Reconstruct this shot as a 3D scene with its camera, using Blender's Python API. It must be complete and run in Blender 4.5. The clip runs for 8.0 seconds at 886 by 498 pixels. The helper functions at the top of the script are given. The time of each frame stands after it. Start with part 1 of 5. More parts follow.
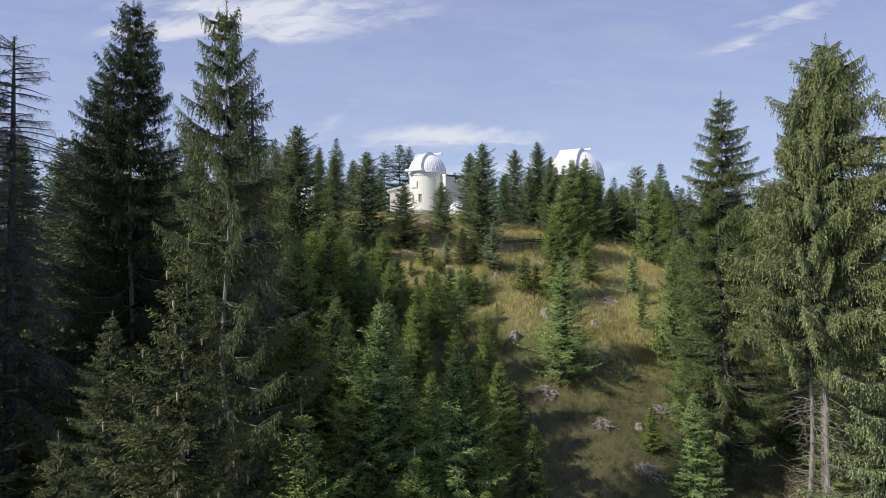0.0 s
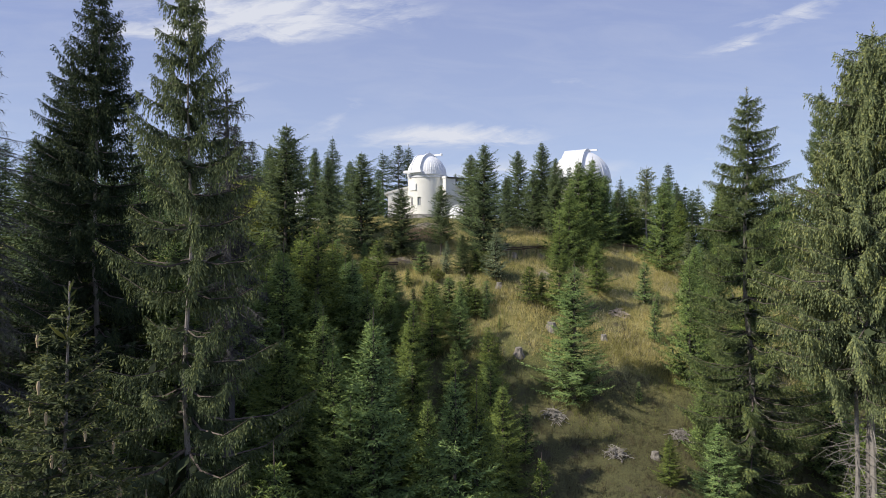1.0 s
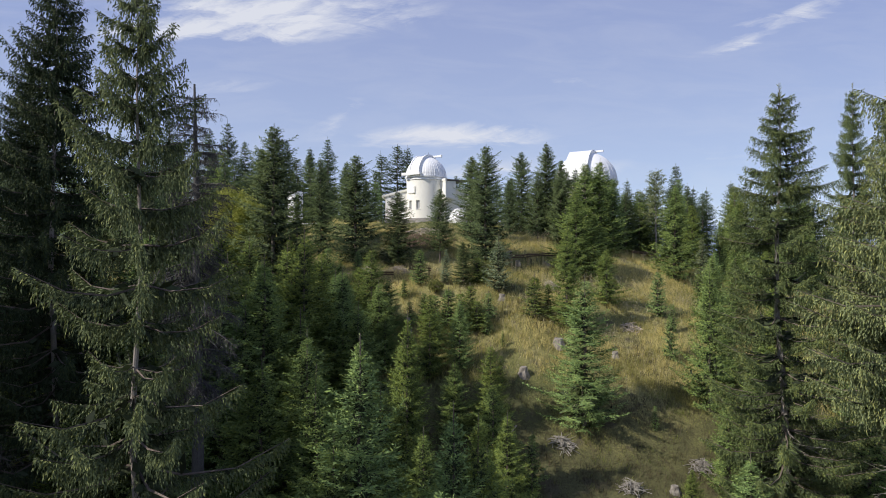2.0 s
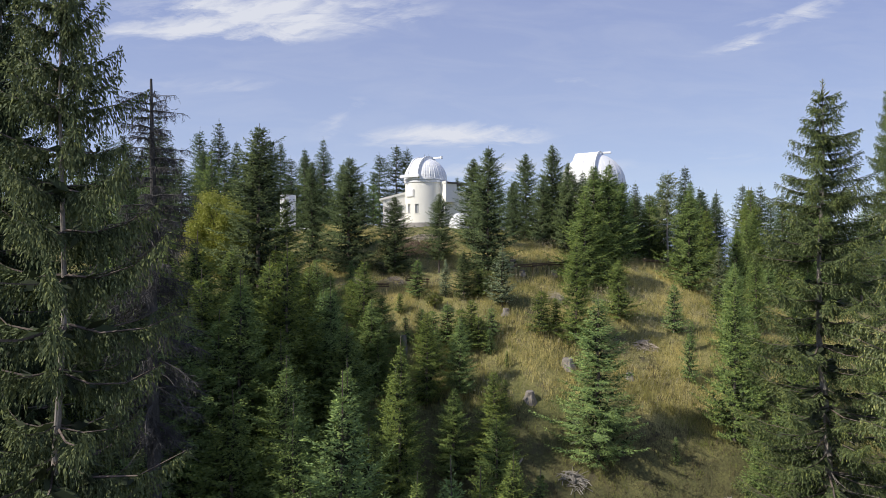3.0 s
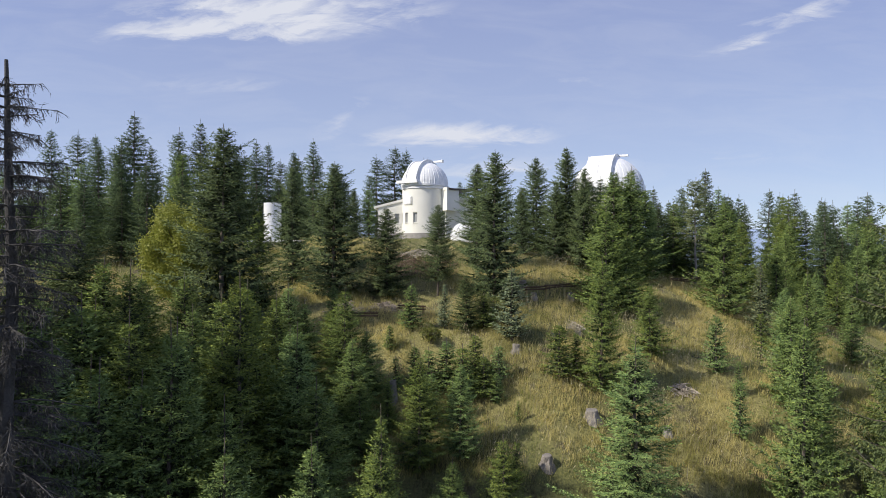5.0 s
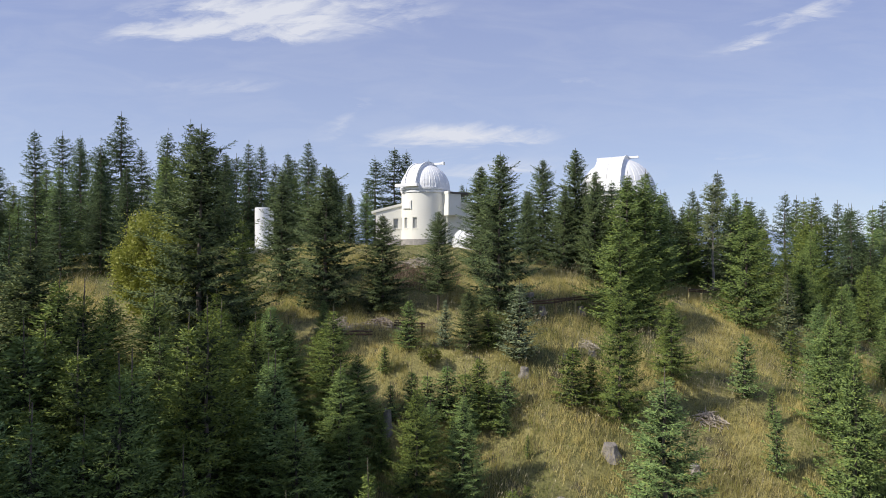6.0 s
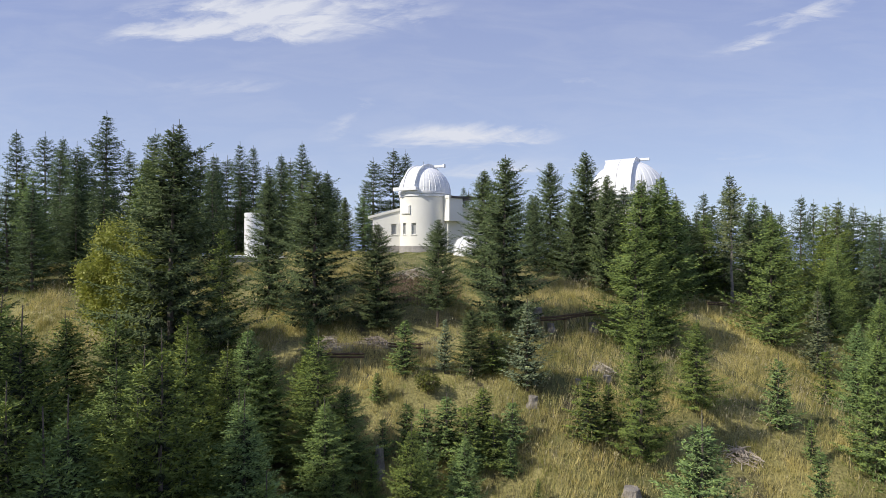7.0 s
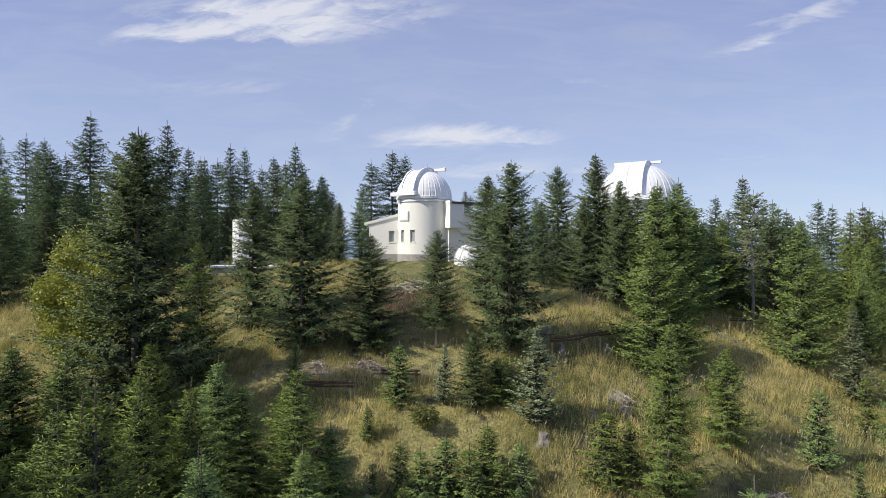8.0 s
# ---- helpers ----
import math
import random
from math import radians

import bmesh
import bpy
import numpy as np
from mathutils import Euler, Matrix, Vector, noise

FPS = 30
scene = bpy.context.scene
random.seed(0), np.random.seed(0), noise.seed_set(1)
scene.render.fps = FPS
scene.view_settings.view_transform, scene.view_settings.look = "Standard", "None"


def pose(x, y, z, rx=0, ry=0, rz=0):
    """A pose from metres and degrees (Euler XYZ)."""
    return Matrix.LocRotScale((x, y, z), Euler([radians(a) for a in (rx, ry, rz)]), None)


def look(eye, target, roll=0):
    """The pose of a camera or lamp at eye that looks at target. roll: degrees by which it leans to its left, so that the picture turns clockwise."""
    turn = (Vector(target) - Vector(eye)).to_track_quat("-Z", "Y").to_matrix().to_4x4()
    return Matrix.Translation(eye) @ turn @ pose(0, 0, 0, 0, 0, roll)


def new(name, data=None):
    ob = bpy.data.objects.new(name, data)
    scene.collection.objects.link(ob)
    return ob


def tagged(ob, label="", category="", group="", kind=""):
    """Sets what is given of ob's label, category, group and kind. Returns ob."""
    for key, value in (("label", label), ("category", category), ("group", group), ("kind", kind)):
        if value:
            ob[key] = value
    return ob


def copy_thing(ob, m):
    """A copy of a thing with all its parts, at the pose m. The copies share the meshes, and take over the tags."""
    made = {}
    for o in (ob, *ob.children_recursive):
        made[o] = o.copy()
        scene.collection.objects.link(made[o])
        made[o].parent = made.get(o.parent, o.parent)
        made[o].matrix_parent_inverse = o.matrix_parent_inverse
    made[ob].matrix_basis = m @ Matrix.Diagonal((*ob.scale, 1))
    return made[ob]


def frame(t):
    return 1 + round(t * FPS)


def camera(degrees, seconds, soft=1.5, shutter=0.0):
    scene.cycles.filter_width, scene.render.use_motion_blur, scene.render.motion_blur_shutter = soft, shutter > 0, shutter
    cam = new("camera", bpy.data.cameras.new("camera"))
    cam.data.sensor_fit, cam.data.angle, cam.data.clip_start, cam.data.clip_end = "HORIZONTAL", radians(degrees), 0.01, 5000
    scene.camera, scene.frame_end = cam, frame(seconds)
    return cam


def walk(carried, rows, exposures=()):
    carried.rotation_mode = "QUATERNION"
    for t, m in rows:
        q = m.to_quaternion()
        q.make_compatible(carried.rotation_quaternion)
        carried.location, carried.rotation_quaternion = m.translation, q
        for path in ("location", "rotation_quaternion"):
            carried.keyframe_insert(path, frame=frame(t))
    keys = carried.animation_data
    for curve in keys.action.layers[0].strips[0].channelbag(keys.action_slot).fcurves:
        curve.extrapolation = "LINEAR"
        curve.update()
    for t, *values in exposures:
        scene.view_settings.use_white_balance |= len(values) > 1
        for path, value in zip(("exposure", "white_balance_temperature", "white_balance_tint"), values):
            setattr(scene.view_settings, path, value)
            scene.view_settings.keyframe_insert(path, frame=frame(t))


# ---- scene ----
cam = camera(74.0, 8.0, soft=0.65)
METRES, EYE, TILT, LEAN, TURN = 27.0, 16.0, 0.0, 0.0, 0.0
ROWS = [
    (0.0, 0.0, 0.0, 0.0, 0.0, 0.0, 0.0),
    (0.5, 0.0039, 0.0583, 0.0132, 0.08, -0.02, -0.0),
    (1.0, 0.0079, 0.1205, 0.0273, 0.16, -0.04, -0.02),
    (1.5, 0.0113, 0.1792, 0.0405, 0.22, -0.05, -0.02),
    (3.0, 0.0197, 0.3662, 0.0836, 0.42, -0.12, -0.14),
    (3.5, 0.024, 0.4259, 0.0972, 0.54, -0.13, -0.16),
    (4.0, 0.027, 0.4906, 0.1113, 0.63, -0.15, -0.2),
    (4.5, 0.0289, 0.5509, 0.1244, 0.71, -0.15, -0.22),
    (6.0, 0.0315, 0.7356, 0.1615, 1.0, -0.08, -0.2),
    (6.5, 0.032, 0.794, 0.1741, 1.08, -0.08, -0.21),
    (7.0, 0.0333, 0.8564, 0.1879, 1.16, -0.07, -0.23),
    (7.5, 0.0341, 0.9141, 0.2007, 1.24, -0.05, -0.24),
    (8.0, 0.0349, 0.9757, 0.2153, 1.32, -0.02, -0.24),
]
walk(cam, [(t, pose(0, 0, EYE, TILT, LEAN, TURN) @ pose(METRES * x, METRES * y, METRES * z, 90 + pitch, roll, yaw)) for t, x, y, z, yaw, pitch, roll in ROWS])

# ---- world, sun ----
SUN_TO = Vector((-0.82, -0.36, 0.74)).normalized()

world = bpy.data.worlds.new("world")
scene.world = world
world.use_nodes = True


def sky_nodes(tree):
    n, l = tree.nodes, tree.links
    n.clear()
    out = n.new("ShaderNodeOutputWorld")
    bg = n.new("ShaderNodeBackground")
    sky = n.new("ShaderNodeTexSky")
    sky.sky_type = "NISHITA"
    sky.sun_disc = False
    sky.sun_elevation = math.asin(SUN_TO.z)
    sky.sun_rotation = math.atan2(SUN_TO.x, SUN_TO.y)
    sky.altitude = 1700
    sky.air_density, sky.dust_density, sky.ozone_density = 1.0, 0.5, 2.5
    coord = n.new("ShaderNodeTexCoord")
    sep = n.new("ShaderNodeSeparateXYZ")
    l.new(coord.outputs["Generated"], sep.inputs[0])

    def m(op, a, b=None, clamp=False):
        k = n.new("ShaderNodeMath")
        k.operation, k.use_clamp = op, clamp
        for i, v in enumerate((a, b)):
            if v is None:
                continue
            if isinstance(v, (int, float)):
                k.inputs[i].default_value = v
            else:
                l.new(v, k.inputs[i])
        return k.outputs[0]

    front = m("MAXIMUM", m("ABSOLUTE", sep.outputs[1]), 0.08)
    u, v = m("DIVIDE", sep.outputs[0], front), m("DIVIDE", sep.outputs[2], front)
    wisp = n.new("ShaderNodeTexNoise")
    wisp.inputs["Scale"].default_value = 1.0
    wisp.inputs["Detail"].default_value = 7.0
    wisp.inputs["Roughness"].default_value = 0.62
    wisp.inputs["Distortion"].default_value = 0.7
    comb = n.new("ShaderNodeCombineXYZ")
    l.new(m("ADD", m("MULTIPLY", u, 5.0), m("MULTIPLY", v, 4.0)), comb.inputs[0])
    l.new(m("MULTIPLY", v, 22.0), comb.inputs[1])
    l.new(comb.outputs[0], wisp.inputs["Vector"])
    warp = m("MULTIPLY", m("SUBTRACT", wisp.outputs["Fac"], 0.5), 0.05)
    vw = m("ADD", v, warp)
    total = None
    # cirrus banks: centre u, v, half length, half height, slope, strength
    for cu, cv, su, sv, slope, k in (
        (-0.30, 0.402, 0.34, 0.055, 0.03, 1.25), (-0.44, 0.366, 0.24, 0.026, 0.0, 0.95), (0.01, 0.192, 0.20, 0.026, 0.02, 1.5),
        (0.60, 0.400, 0.22, 0.026, 0.36, 0.72), (0.51, 0.352, 0.07, 0.008, 0.25, 0.5), (0.21, 0.285, 0.06, 0.016, 0.0, 0.45),
        (-0.19, 0.215, 0.07, 0.045, 0.7, 0.45), (-0.38, 0.280, 0.16, 0.018, 0.0, 0.4), (0.10, 0.135, 0.32, 0.03, 0.0, 0.6),
        (-0.62, 0.08, 0.25, 0.07, 0.0, 0.5), (0.46, 0.150, 0.12, 0.015, 0.05, 0.3),
    ):
        du = m("DIVIDE", m("SUBTRACT", u, cu), su)
        dv = m("DIVIDE", m("SUBTRACT", m("SUBTRACT", vw, cv), m("MULTIPLY", m("SUBTRACT", u, cu), slope)), sv)
        r = m("SQRT", m("ADD", m("MULTIPLY", du, du), m("MULTIPLY", dv, dv)))
        blob = m("MULTIPLY", m("SUBTRACT", 1.0, r, clamp=True), k)
        total = blob if total is None else m("ADD", total, blob)
    streak = n.new("ShaderNodeTexNoise")
    streak.inputs["Scale"].default_value, streak.inputs["Detail"].default_value, streak.inputs["Roughness"].default_value = 1.0, 8.0, 0.6
    comb2 = n.new("ShaderNodeCombineXYZ")
    l.new(m("ADD", m("MULTIPLY", u, 9.0), m("MULTIPLY", wisp.outputs["Fac"], 1.6)), comb2.inputs[0])
    l.new(m("SUBTRACT", m("MULTIPLY", vw, 34.0), m("MULTIPLY", u, 6.0)), comb2.inputs[1])
    l.new(comb2.outputs[0], streak.inputs["Vector"])
    fibre = m("ADD", m("MULTIPLY", m("SUBTRACT", streak.outputs["Fac"], 0.5), 2.6), m("MULTIPLY", m("SUBTRACT", wisp.outputs["Fac"], 0.5), 1.4))
    veil = m("MULTIPLY", m("SUBTRACT", wisp.outputs["Fac"], 0.42, clamp=True), 0.45)
    lit = m("MULTIPLY", total, 1.7, clamp=True)
    body = m("MULTIPLY", lit, m("ADD", m("ADD", m("MULTIPLY", total, 0.9), fibre), -0.12, clamp=True))
    mask = m("ADD", m("MULTIPLY", body, 1.15), veil, clamp=True)
    white = n.new("ShaderNodeMix")
    white.data_type = "RGBA"
    white.inputs["B"].default_value = (5.8, 5.95, 6.5, 1)
    l.new(m("MULTIPLY", mask, 0.9), white.inputs["Factor"])
    # lavender autumn haze, lighter towards the horizon
    haze = n.new("ShaderNodeMix")
    haze.data_type = "RGBA"
    haze.inputs["A"].default_value = (4.15, 4.75, 6.3, 1)
    haze.inputs["B"].default_value = (2.65, 3.1, 5.3, 1)
    l.new(m("MULTIPLY", v, 2.1, clamp=True), haze.inputs["Factor"])
    hue = n.new("ShaderNodeMix")
    hue.data_type = "RGBA"
    hue.inputs["Factor"].default_value = 0.72
    l.new(sky.outputs[0], hue.inputs["A"])
    l.new(haze.outputs["Result"], hue.inputs["B"])
    l.new(hue.outputs["Result"], white.inputs["A"])
    l.new(white.outputs["Result"], bg.inputs["Color"])
    bg.inputs["Strength"].default_value = 0.13
    l.new(bg.outputs[0], out.inputs[0])


sky_nodes(world.node_tree)

sun = new("sun", bpy.data.lights.new("sun", "SUN"))
sun.data.energy = 5.0
sun.data.angle = radians(0.6)
sun.data.color = (1.0, 0.93, 0.82)
sun.matrix_world = look(SUN_TO * 200, (0, 0, 0))

# ---- materials ----


def material(name, dark, light, scale=6.0, rough=0.8, bump=0.3, fine=40.0, metal=0.0, by="object", spread=0.0, through_light=0.0, gloss=0.5, piece=0.6, tight=0.28):
    """Two-scale noise between two colours, with bump; by 'island' varies pieces, spread varies objects."""
    mat = bpy.data.materials.new(name)
    mat.use_nodes = True
    n, l = mat.node_tree.nodes, mat.node_tree.links
    bsdf = n["Principled BSDF"]
    coord = n.new("ShaderNodeTexCoord")
    a, b = n.new("ShaderNodeTexNoise"), n.new("ShaderNodeTexNoise")
    for tex, sc, det in ((a, scale, 4.0), (b, fine, 3.0)):
        tex.inputs["Scale"].default_value, tex.inputs["Detail"].default_value = sc, det
        l.new(coord.outputs["Object"], tex.inputs["Vector"])
    mixf = n.new("ShaderNodeMath")
    mixf.operation = "MULTIPLY_ADD"
    mixf.inputs[1].default_value = 0.5
    l.new(b.outputs["Fac"], mixf.inputs[0])
    half = n.new("ShaderNodeMath")
    half.operation = "MULTIPLY"
    half.inputs[1].default_value = 0.5
    l.new(a.outputs["Fac"], half.inputs[0])
    l.new(half.outputs[0], mixf.inputs[2])
    fac = mixf.outputs[0]
    if by == "island":
        geo = n.new("ShaderNodeNewGeometry")
        isl = n.new("ShaderNodeMath")
        isl.operation = "MULTIPLY_ADD"
        isl.inputs[1].default_value = piece
        l.new(geo.outputs["Random Per Island"], isl.inputs[0])
        sc = n.new("ShaderNodeMath")
        sc.operation = "MULTIPLY"
        sc.inputs[1].default_value = 1 - piece
        l.new(fac, sc.inputs[0])
        l.new(sc.outputs[0], isl.inputs[2])
        fac = isl.outputs[0]
    ramp = n.new("ShaderNodeValToRGB")
    ramp.color_ramp.elements[0].position, ramp.color_ramp.elements[1].position = tight, 1 - tight
    ramp.color_ramp.elements[0].color, ramp.color_ramp.elements[1].color = (*dark, 1), (*light, 1)
    l.new(fac, ramp.inputs[0])
    colour = ramp.outputs[0]
    if spread:
        info, hsv = n.new("ShaderNodeObjectInfo"), n.new("ShaderNodeHueSaturation")
        for sock, base, amount in (("Value", 1.0, spread), ("Hue", 0.5, spread * 0.09), ("Saturation", 1.0, -spread * 0.5)):
            r = n.new("ShaderNodeMapRange")
            r.inputs["To Min"].default_value, r.inputs["To Max"].default_value = base - amount, base + amount
            l.new(info.outputs["Random"], r.inputs["Value"])
            l.new(r.outputs[0], hsv.inputs[sock])
        l.new(colour, hsv.inputs["Color"])
        colour = hsv.outputs[0]
    l.new(colour, bsdf.inputs["Base Color"])
    bsdf.inputs["Specular IOR Level"].default_value = gloss
    bsdf.inputs["Roughness"].default_value, bsdf.inputs["Metallic"].default_value = rough, metal
    if bump:
        bp = n.new("ShaderNodeBump")
        bp.inputs["Strength"].default_value = bump
        bp.inputs["Distance"].default_value = 0.02
        l.new(b.outputs["Fac"], bp.inputs["Height"])
        l.new(bp.outputs[0], bsdf.inputs["Normal"])
    if through_light:
        tr, mx = n.new("ShaderNodeBsdfTranslucent"), n.new("ShaderNodeMixShader")
        mx.inputs[0].default_value = through_light
        l.new(colour, tr.inputs["Color"])
        l.new(bsdf.outputs[0], mx.inputs[1])
        l.new(tr.outputs[0], mx.inputs[2])
        l.new(mx.outputs[0], n["Material Output"].inputs["Surface"])
    return mat




def needles(name, dark, light, through_light=0.14, spread=0.18):
    """Needle colour and the lighter colour of its young shoots."""
    tip = [tuple(min(1.0, c * k) for c, k in zip(q, (1.5, 1.36, 1.05))) for q in (dark, light)]
    return [material(name + end, d, l, 0.6, 0.8, 0, 5, by="island", spread=spread, through_light=through_light, gloss=0.2, piece=0.38) for end, (d, l) in (("", (dark, light)), ("_tip", tip))]


NEEDLE_DARK, TIP_DARK = needles("needle_dark", (0.048, 0.074, 0.036), (0.125, 0.178, 0.080))
# self-shadow of the tall left-hand spruces is put into this darker needle colour
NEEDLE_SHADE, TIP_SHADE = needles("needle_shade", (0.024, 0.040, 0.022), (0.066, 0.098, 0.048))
NEEDLE_AGEING, TIP_AGEING = needles("needle_ageing", (0.056, 0.074, 0.034), (0.150, 0.180, 0.078))
NEEDLE_OLD, TIP_OLD = needles("needle_old", (0.110, 0.140, 0.064), (0.236, 0.272, 0.130))
NEEDLE_MIXED, TIP_MIXED = needles("needle_mixed", (0.072, 0.104, 0.046), (0.170, 0.220, 0.096))
NEEDLE_YOUNG, TIP_YOUNG = needles("needle_young", (0.122, 0.182, 0.058), (0.232, 0.312, 0.098))
NEEDLE_PINE, TIP_PINE = needles("needle_pine", (0.140, 0.180, 0.105), (0.245, 0.295, 0.175))
# the shade deep inside the crowns is put into this dark twig colour
INNER_SHADE = material("inner_shade_twigs", (0.024, 0.034, 0.015), (0.054, 0.074, 0.031), 2.0, 0.9, 0, 12, by="island", through_light=0.15)
LEAF_YELLOW = material("leaf_yellow", (0.260, 0.300, 0.060), (0.420, 0.450, 0.105), 0.6, 0.6, 0, 5, by="island", spread=0.1, through_light=0.35)
LEAF_BUSH = material("leaf_bush", (0.090, 0.120, 0.025), (0.210, 0.220, 0.050), 0.6, 0.5, 0, 5, by="island", spread=0.15, through_light=0.3)
BARK = material("bark", (0.070, 0.055, 0.045), (0.200, 0.165, 0.140), 3, 0.9, 0.8, 25, spread=0.15)
BARK_GREY = material("bark_grey", (0.150, 0.135, 0.120), (0.330, 0.300, 0.270), 3, 0.9, 0.8, 25, spread=0.1)
BARK_DEAD = material("bark_dead", (0.045, 0.043, 0.044), (0.140, 0.132, 0.132), 2, 0.9, 0.8, 25)
LICHEN = material("lichen_twig", (0.085, 0.080, 0.074), (0.265, 0.250, 0.225), 1, 0.9, 0, 6, by="island")
TWIG_DARK = material("dead_twig", (0.034, 0.033, 0.033), (0.112, 0.108, 0.105), 1, 0.9, 0, 6, by="island")
BARK_DEAD_DARK = material("dead_bark", (0.034, 0.033, 0.033), (0.118, 0.113, 0.110), 2, 0.9, 0.8, 25)
CONE = material("cone", (0.26, 0.19, 0.11), (0.48, 0.38, 0.24), 5, 0.7, 0, 30, by="island")
GRASS_DRY = material("grass_dry", (0.262, 0.250, 0.070), (0.740, 0.635, 0.275), 0.13, 0.7, 0, 0.8, by="island", through_light=0.35, piece=0.12, tight=0.41)
GRASS_GREEN = material("grass_green", (0.130, 0.170, 0.032), (0.310, 0.335, 0.080), 0.2, 0.7, 0, 1.2, by="island", through_light=0.35, piece=0.15, tight=0.38)
PLUME = material("plume", (0.300, 0.260, 0.150), (0.560, 0.500, 0.330), 0.5, 0.8, 0, 3, by="island", through_light=0.3)
HEATH = material("heath", (0.048, 0.042, 0.024), (0.150, 0.126, 0.066), 0.3, 0.8, 0, 1.5, by="island", through_light=0.2, piece=0.3, tight=0.36)
HEATHER = material("heather", (0.120, 0.075, 0.055), (0.300, 0.215, 0.160), 0.3, 0.8, 0, 1.5, by="island", through_light=0.2)
LAWN = material("lawn", (0.120, 0.150, 0.040), (0.270, 0.290, 0.095), 0.25, 0.7, 0, 1.2, by="island", through_light=0.3)
PLASTER = material("plaster", (0.74, 0.73, 0.67), (0.84, 0.83, 0.77), 0.7, 0.85, 0.15, 30)
PAINTED_METAL = material("white_metal", (0.76, 0.77, 0.78), (0.83, 0.84, 0.85), 0.8, 0.42, 0.04, 18)
STONE = material("plinth_stone", (0.22, 0.21, 0.20), (0.42, 0.40, 0.38), 2.2, 0.9, 0.6, 14)
ROOF_DARK = material("roof_dark", (0.05, 0.045, 0.04), (0.13, 0.11, 0.10), 2, 0.8, 0.3, 20)
CONCRETE = material("concrete", (0.50, 0.50, 0.48), (0.68, 0.68, 0.66), 1.2, 0.85, 0.2, 25)
WOOD_RAIL = material("rail_wood", (0.22, 0.19, 0.085), (0.46, 0.40, 0.21), 3, 0.85, 0.6, 30, spread=0.15)
WOOD_DARK = material("rail_dark", (0.045, 0.028, 0.018), (0.12, 0.075, 0.045), 3, 0.85, 0.5, 30)
WOOD_CUT = material("cut_wood", (0.24, 0.20, 0.16), (0.50, 0.44, 0.36), 3, 0.85, 0.6, 25, spread=0.15)
STUMP = material("stump_wood", (0.11, 0.10, 0.09), (0.38, 0.35, 0.31), 4, 0.9, 0.8, 25, spread=0.15)

GLASS = bpy.data.materials.new("window_glass")
GLASS.use_nodes = True
GLASS.node_tree.nodes["Principled BSDF"].inputs["Base Color"].default_value = (0.34, 0.35, 0.35, 1)
GLASS.node_tree.nodes["Principled BSDF"].inputs["Roughness"].default_value = 0.2


def ground_material():
    mat = bpy.data.materials.new("ground")
    mat.use_nodes = True
    n, l = mat.node_tree.nodes, mat.node_tree.links
    bsdf = n["Principled BSDF"]
    bsdf.inputs["Roughness"].default_value = 0.95
    coord = n.new("ShaderNodeTexCoord")
    big, mid, fine = (n.new("ShaderNodeTexNoise") for _ in range(3))
    for tex, sc in ((big, 0.11), (mid, 0.8), (fine, 9.0)):
        tex.inputs["Scale"].default_value, tex.inputs["Detail"].default_value = sc, 6.0
        l.new(coord.outputs["Object"], tex.inputs["Vector"])
    straw, green, soil = n.new("ShaderNodeValToRGB"), n.new("ShaderNodeValToRGB"), n.new("ShaderNodeMix")
    straw.color_ramp.elements[0].color, straw.color_ramp.elements[1].color = (0.14, 0.130, 0.044, 1), (0.36, 0.32, 0.125, 1)
    green.color_ramp.elements[0].color, green.color_ramp.elements[1].color = (0.052, 0.062, 0.018, 1), (0.145, 0.148, 0.044, 1)
    for r in (straw, green):
        r.color_ramp.elements[0].position, r.color_ramp.elements[1].position = 0.3, 0.7
        l.new(fine.outputs["Fac"], r.inputs[0])
    pick = n.new("ShaderNodeMapRange")
    pick.inputs["From Min"].default_value, pick.inputs["From Max"].default_value = 0.40, 0.56
    l.new(big.outputs["Fac"], pick.inputs["Value"])
    # greener, browner and darker on the lower slope
    place, low, rough = n.new("ShaderNodeSeparateXYZ"), n.new("ShaderNodeMapRange"), n.new("ShaderNodeMath")
    l.new(coord.outputs["Object"], place.inputs[0])
    rough.operation = "MULTIPLY_ADD"
    rough.inputs[1].default_value = 14.0
    l.new(mid.outputs["Fac"], rough.inputs[0])
    l.new(place.outputs[1], rough.inputs[2])
    low.inputs["From Min"].default_value, low.inputs["From Max"].default_value = 52.0, 47.0
    l.new(rough.outputs[0], low.inputs["Value"])
    most = n.new("ShaderNodeMath")
    most.operation = "MAXIMUM"
    l.new(pick.outputs[0], most.inputs[0])
    l.new(low.outputs[0], most.inputs[1])
    mix = n.new("ShaderNodeMix")
    mix.data_type = soil.data_type = "RGBA"
    l.new(most.outputs[0], mix.inputs["Factor"])
    l.new(straw.outputs[0], mix.inputs["A"])
    l.new(green.outputs[0], mix.inputs["B"])
    bare = n.new("ShaderNodeMapRange")
    bare.inputs["From Min"].default_value, bare.inputs["From Max"].default_value = 0.58, 0.68
    l.new(mid.outputs["Fac"], bare.inputs["Value"])
    soil_share = n.new("ShaderNodeMath")
    soil_share.operation, soil_share.use_clamp = "MULTIPLY_ADD", True
    soil_share.inputs[1].default_value = 0.5
    l.new(low.outputs[0], soil_share.inputs[0])
    l.new(bare.outputs[0], soil_share.inputs[2])
    l.new(soil_share.outputs[0], soil.inputs["Factor"])
    l.new(mix.outputs["Result"], soil.inputs["A"])
    soil.inputs["B"].default_value = (0.076, 0.068, 0.037, 1)
    l.new(soil.outputs["Result"], bsdf.inputs["Base Color"])
    bp = n.new("ShaderNodeBump")
    bp.inputs["Strength"].default_value, bp.inputs["Distance"].default_value = 0.7, 0.08
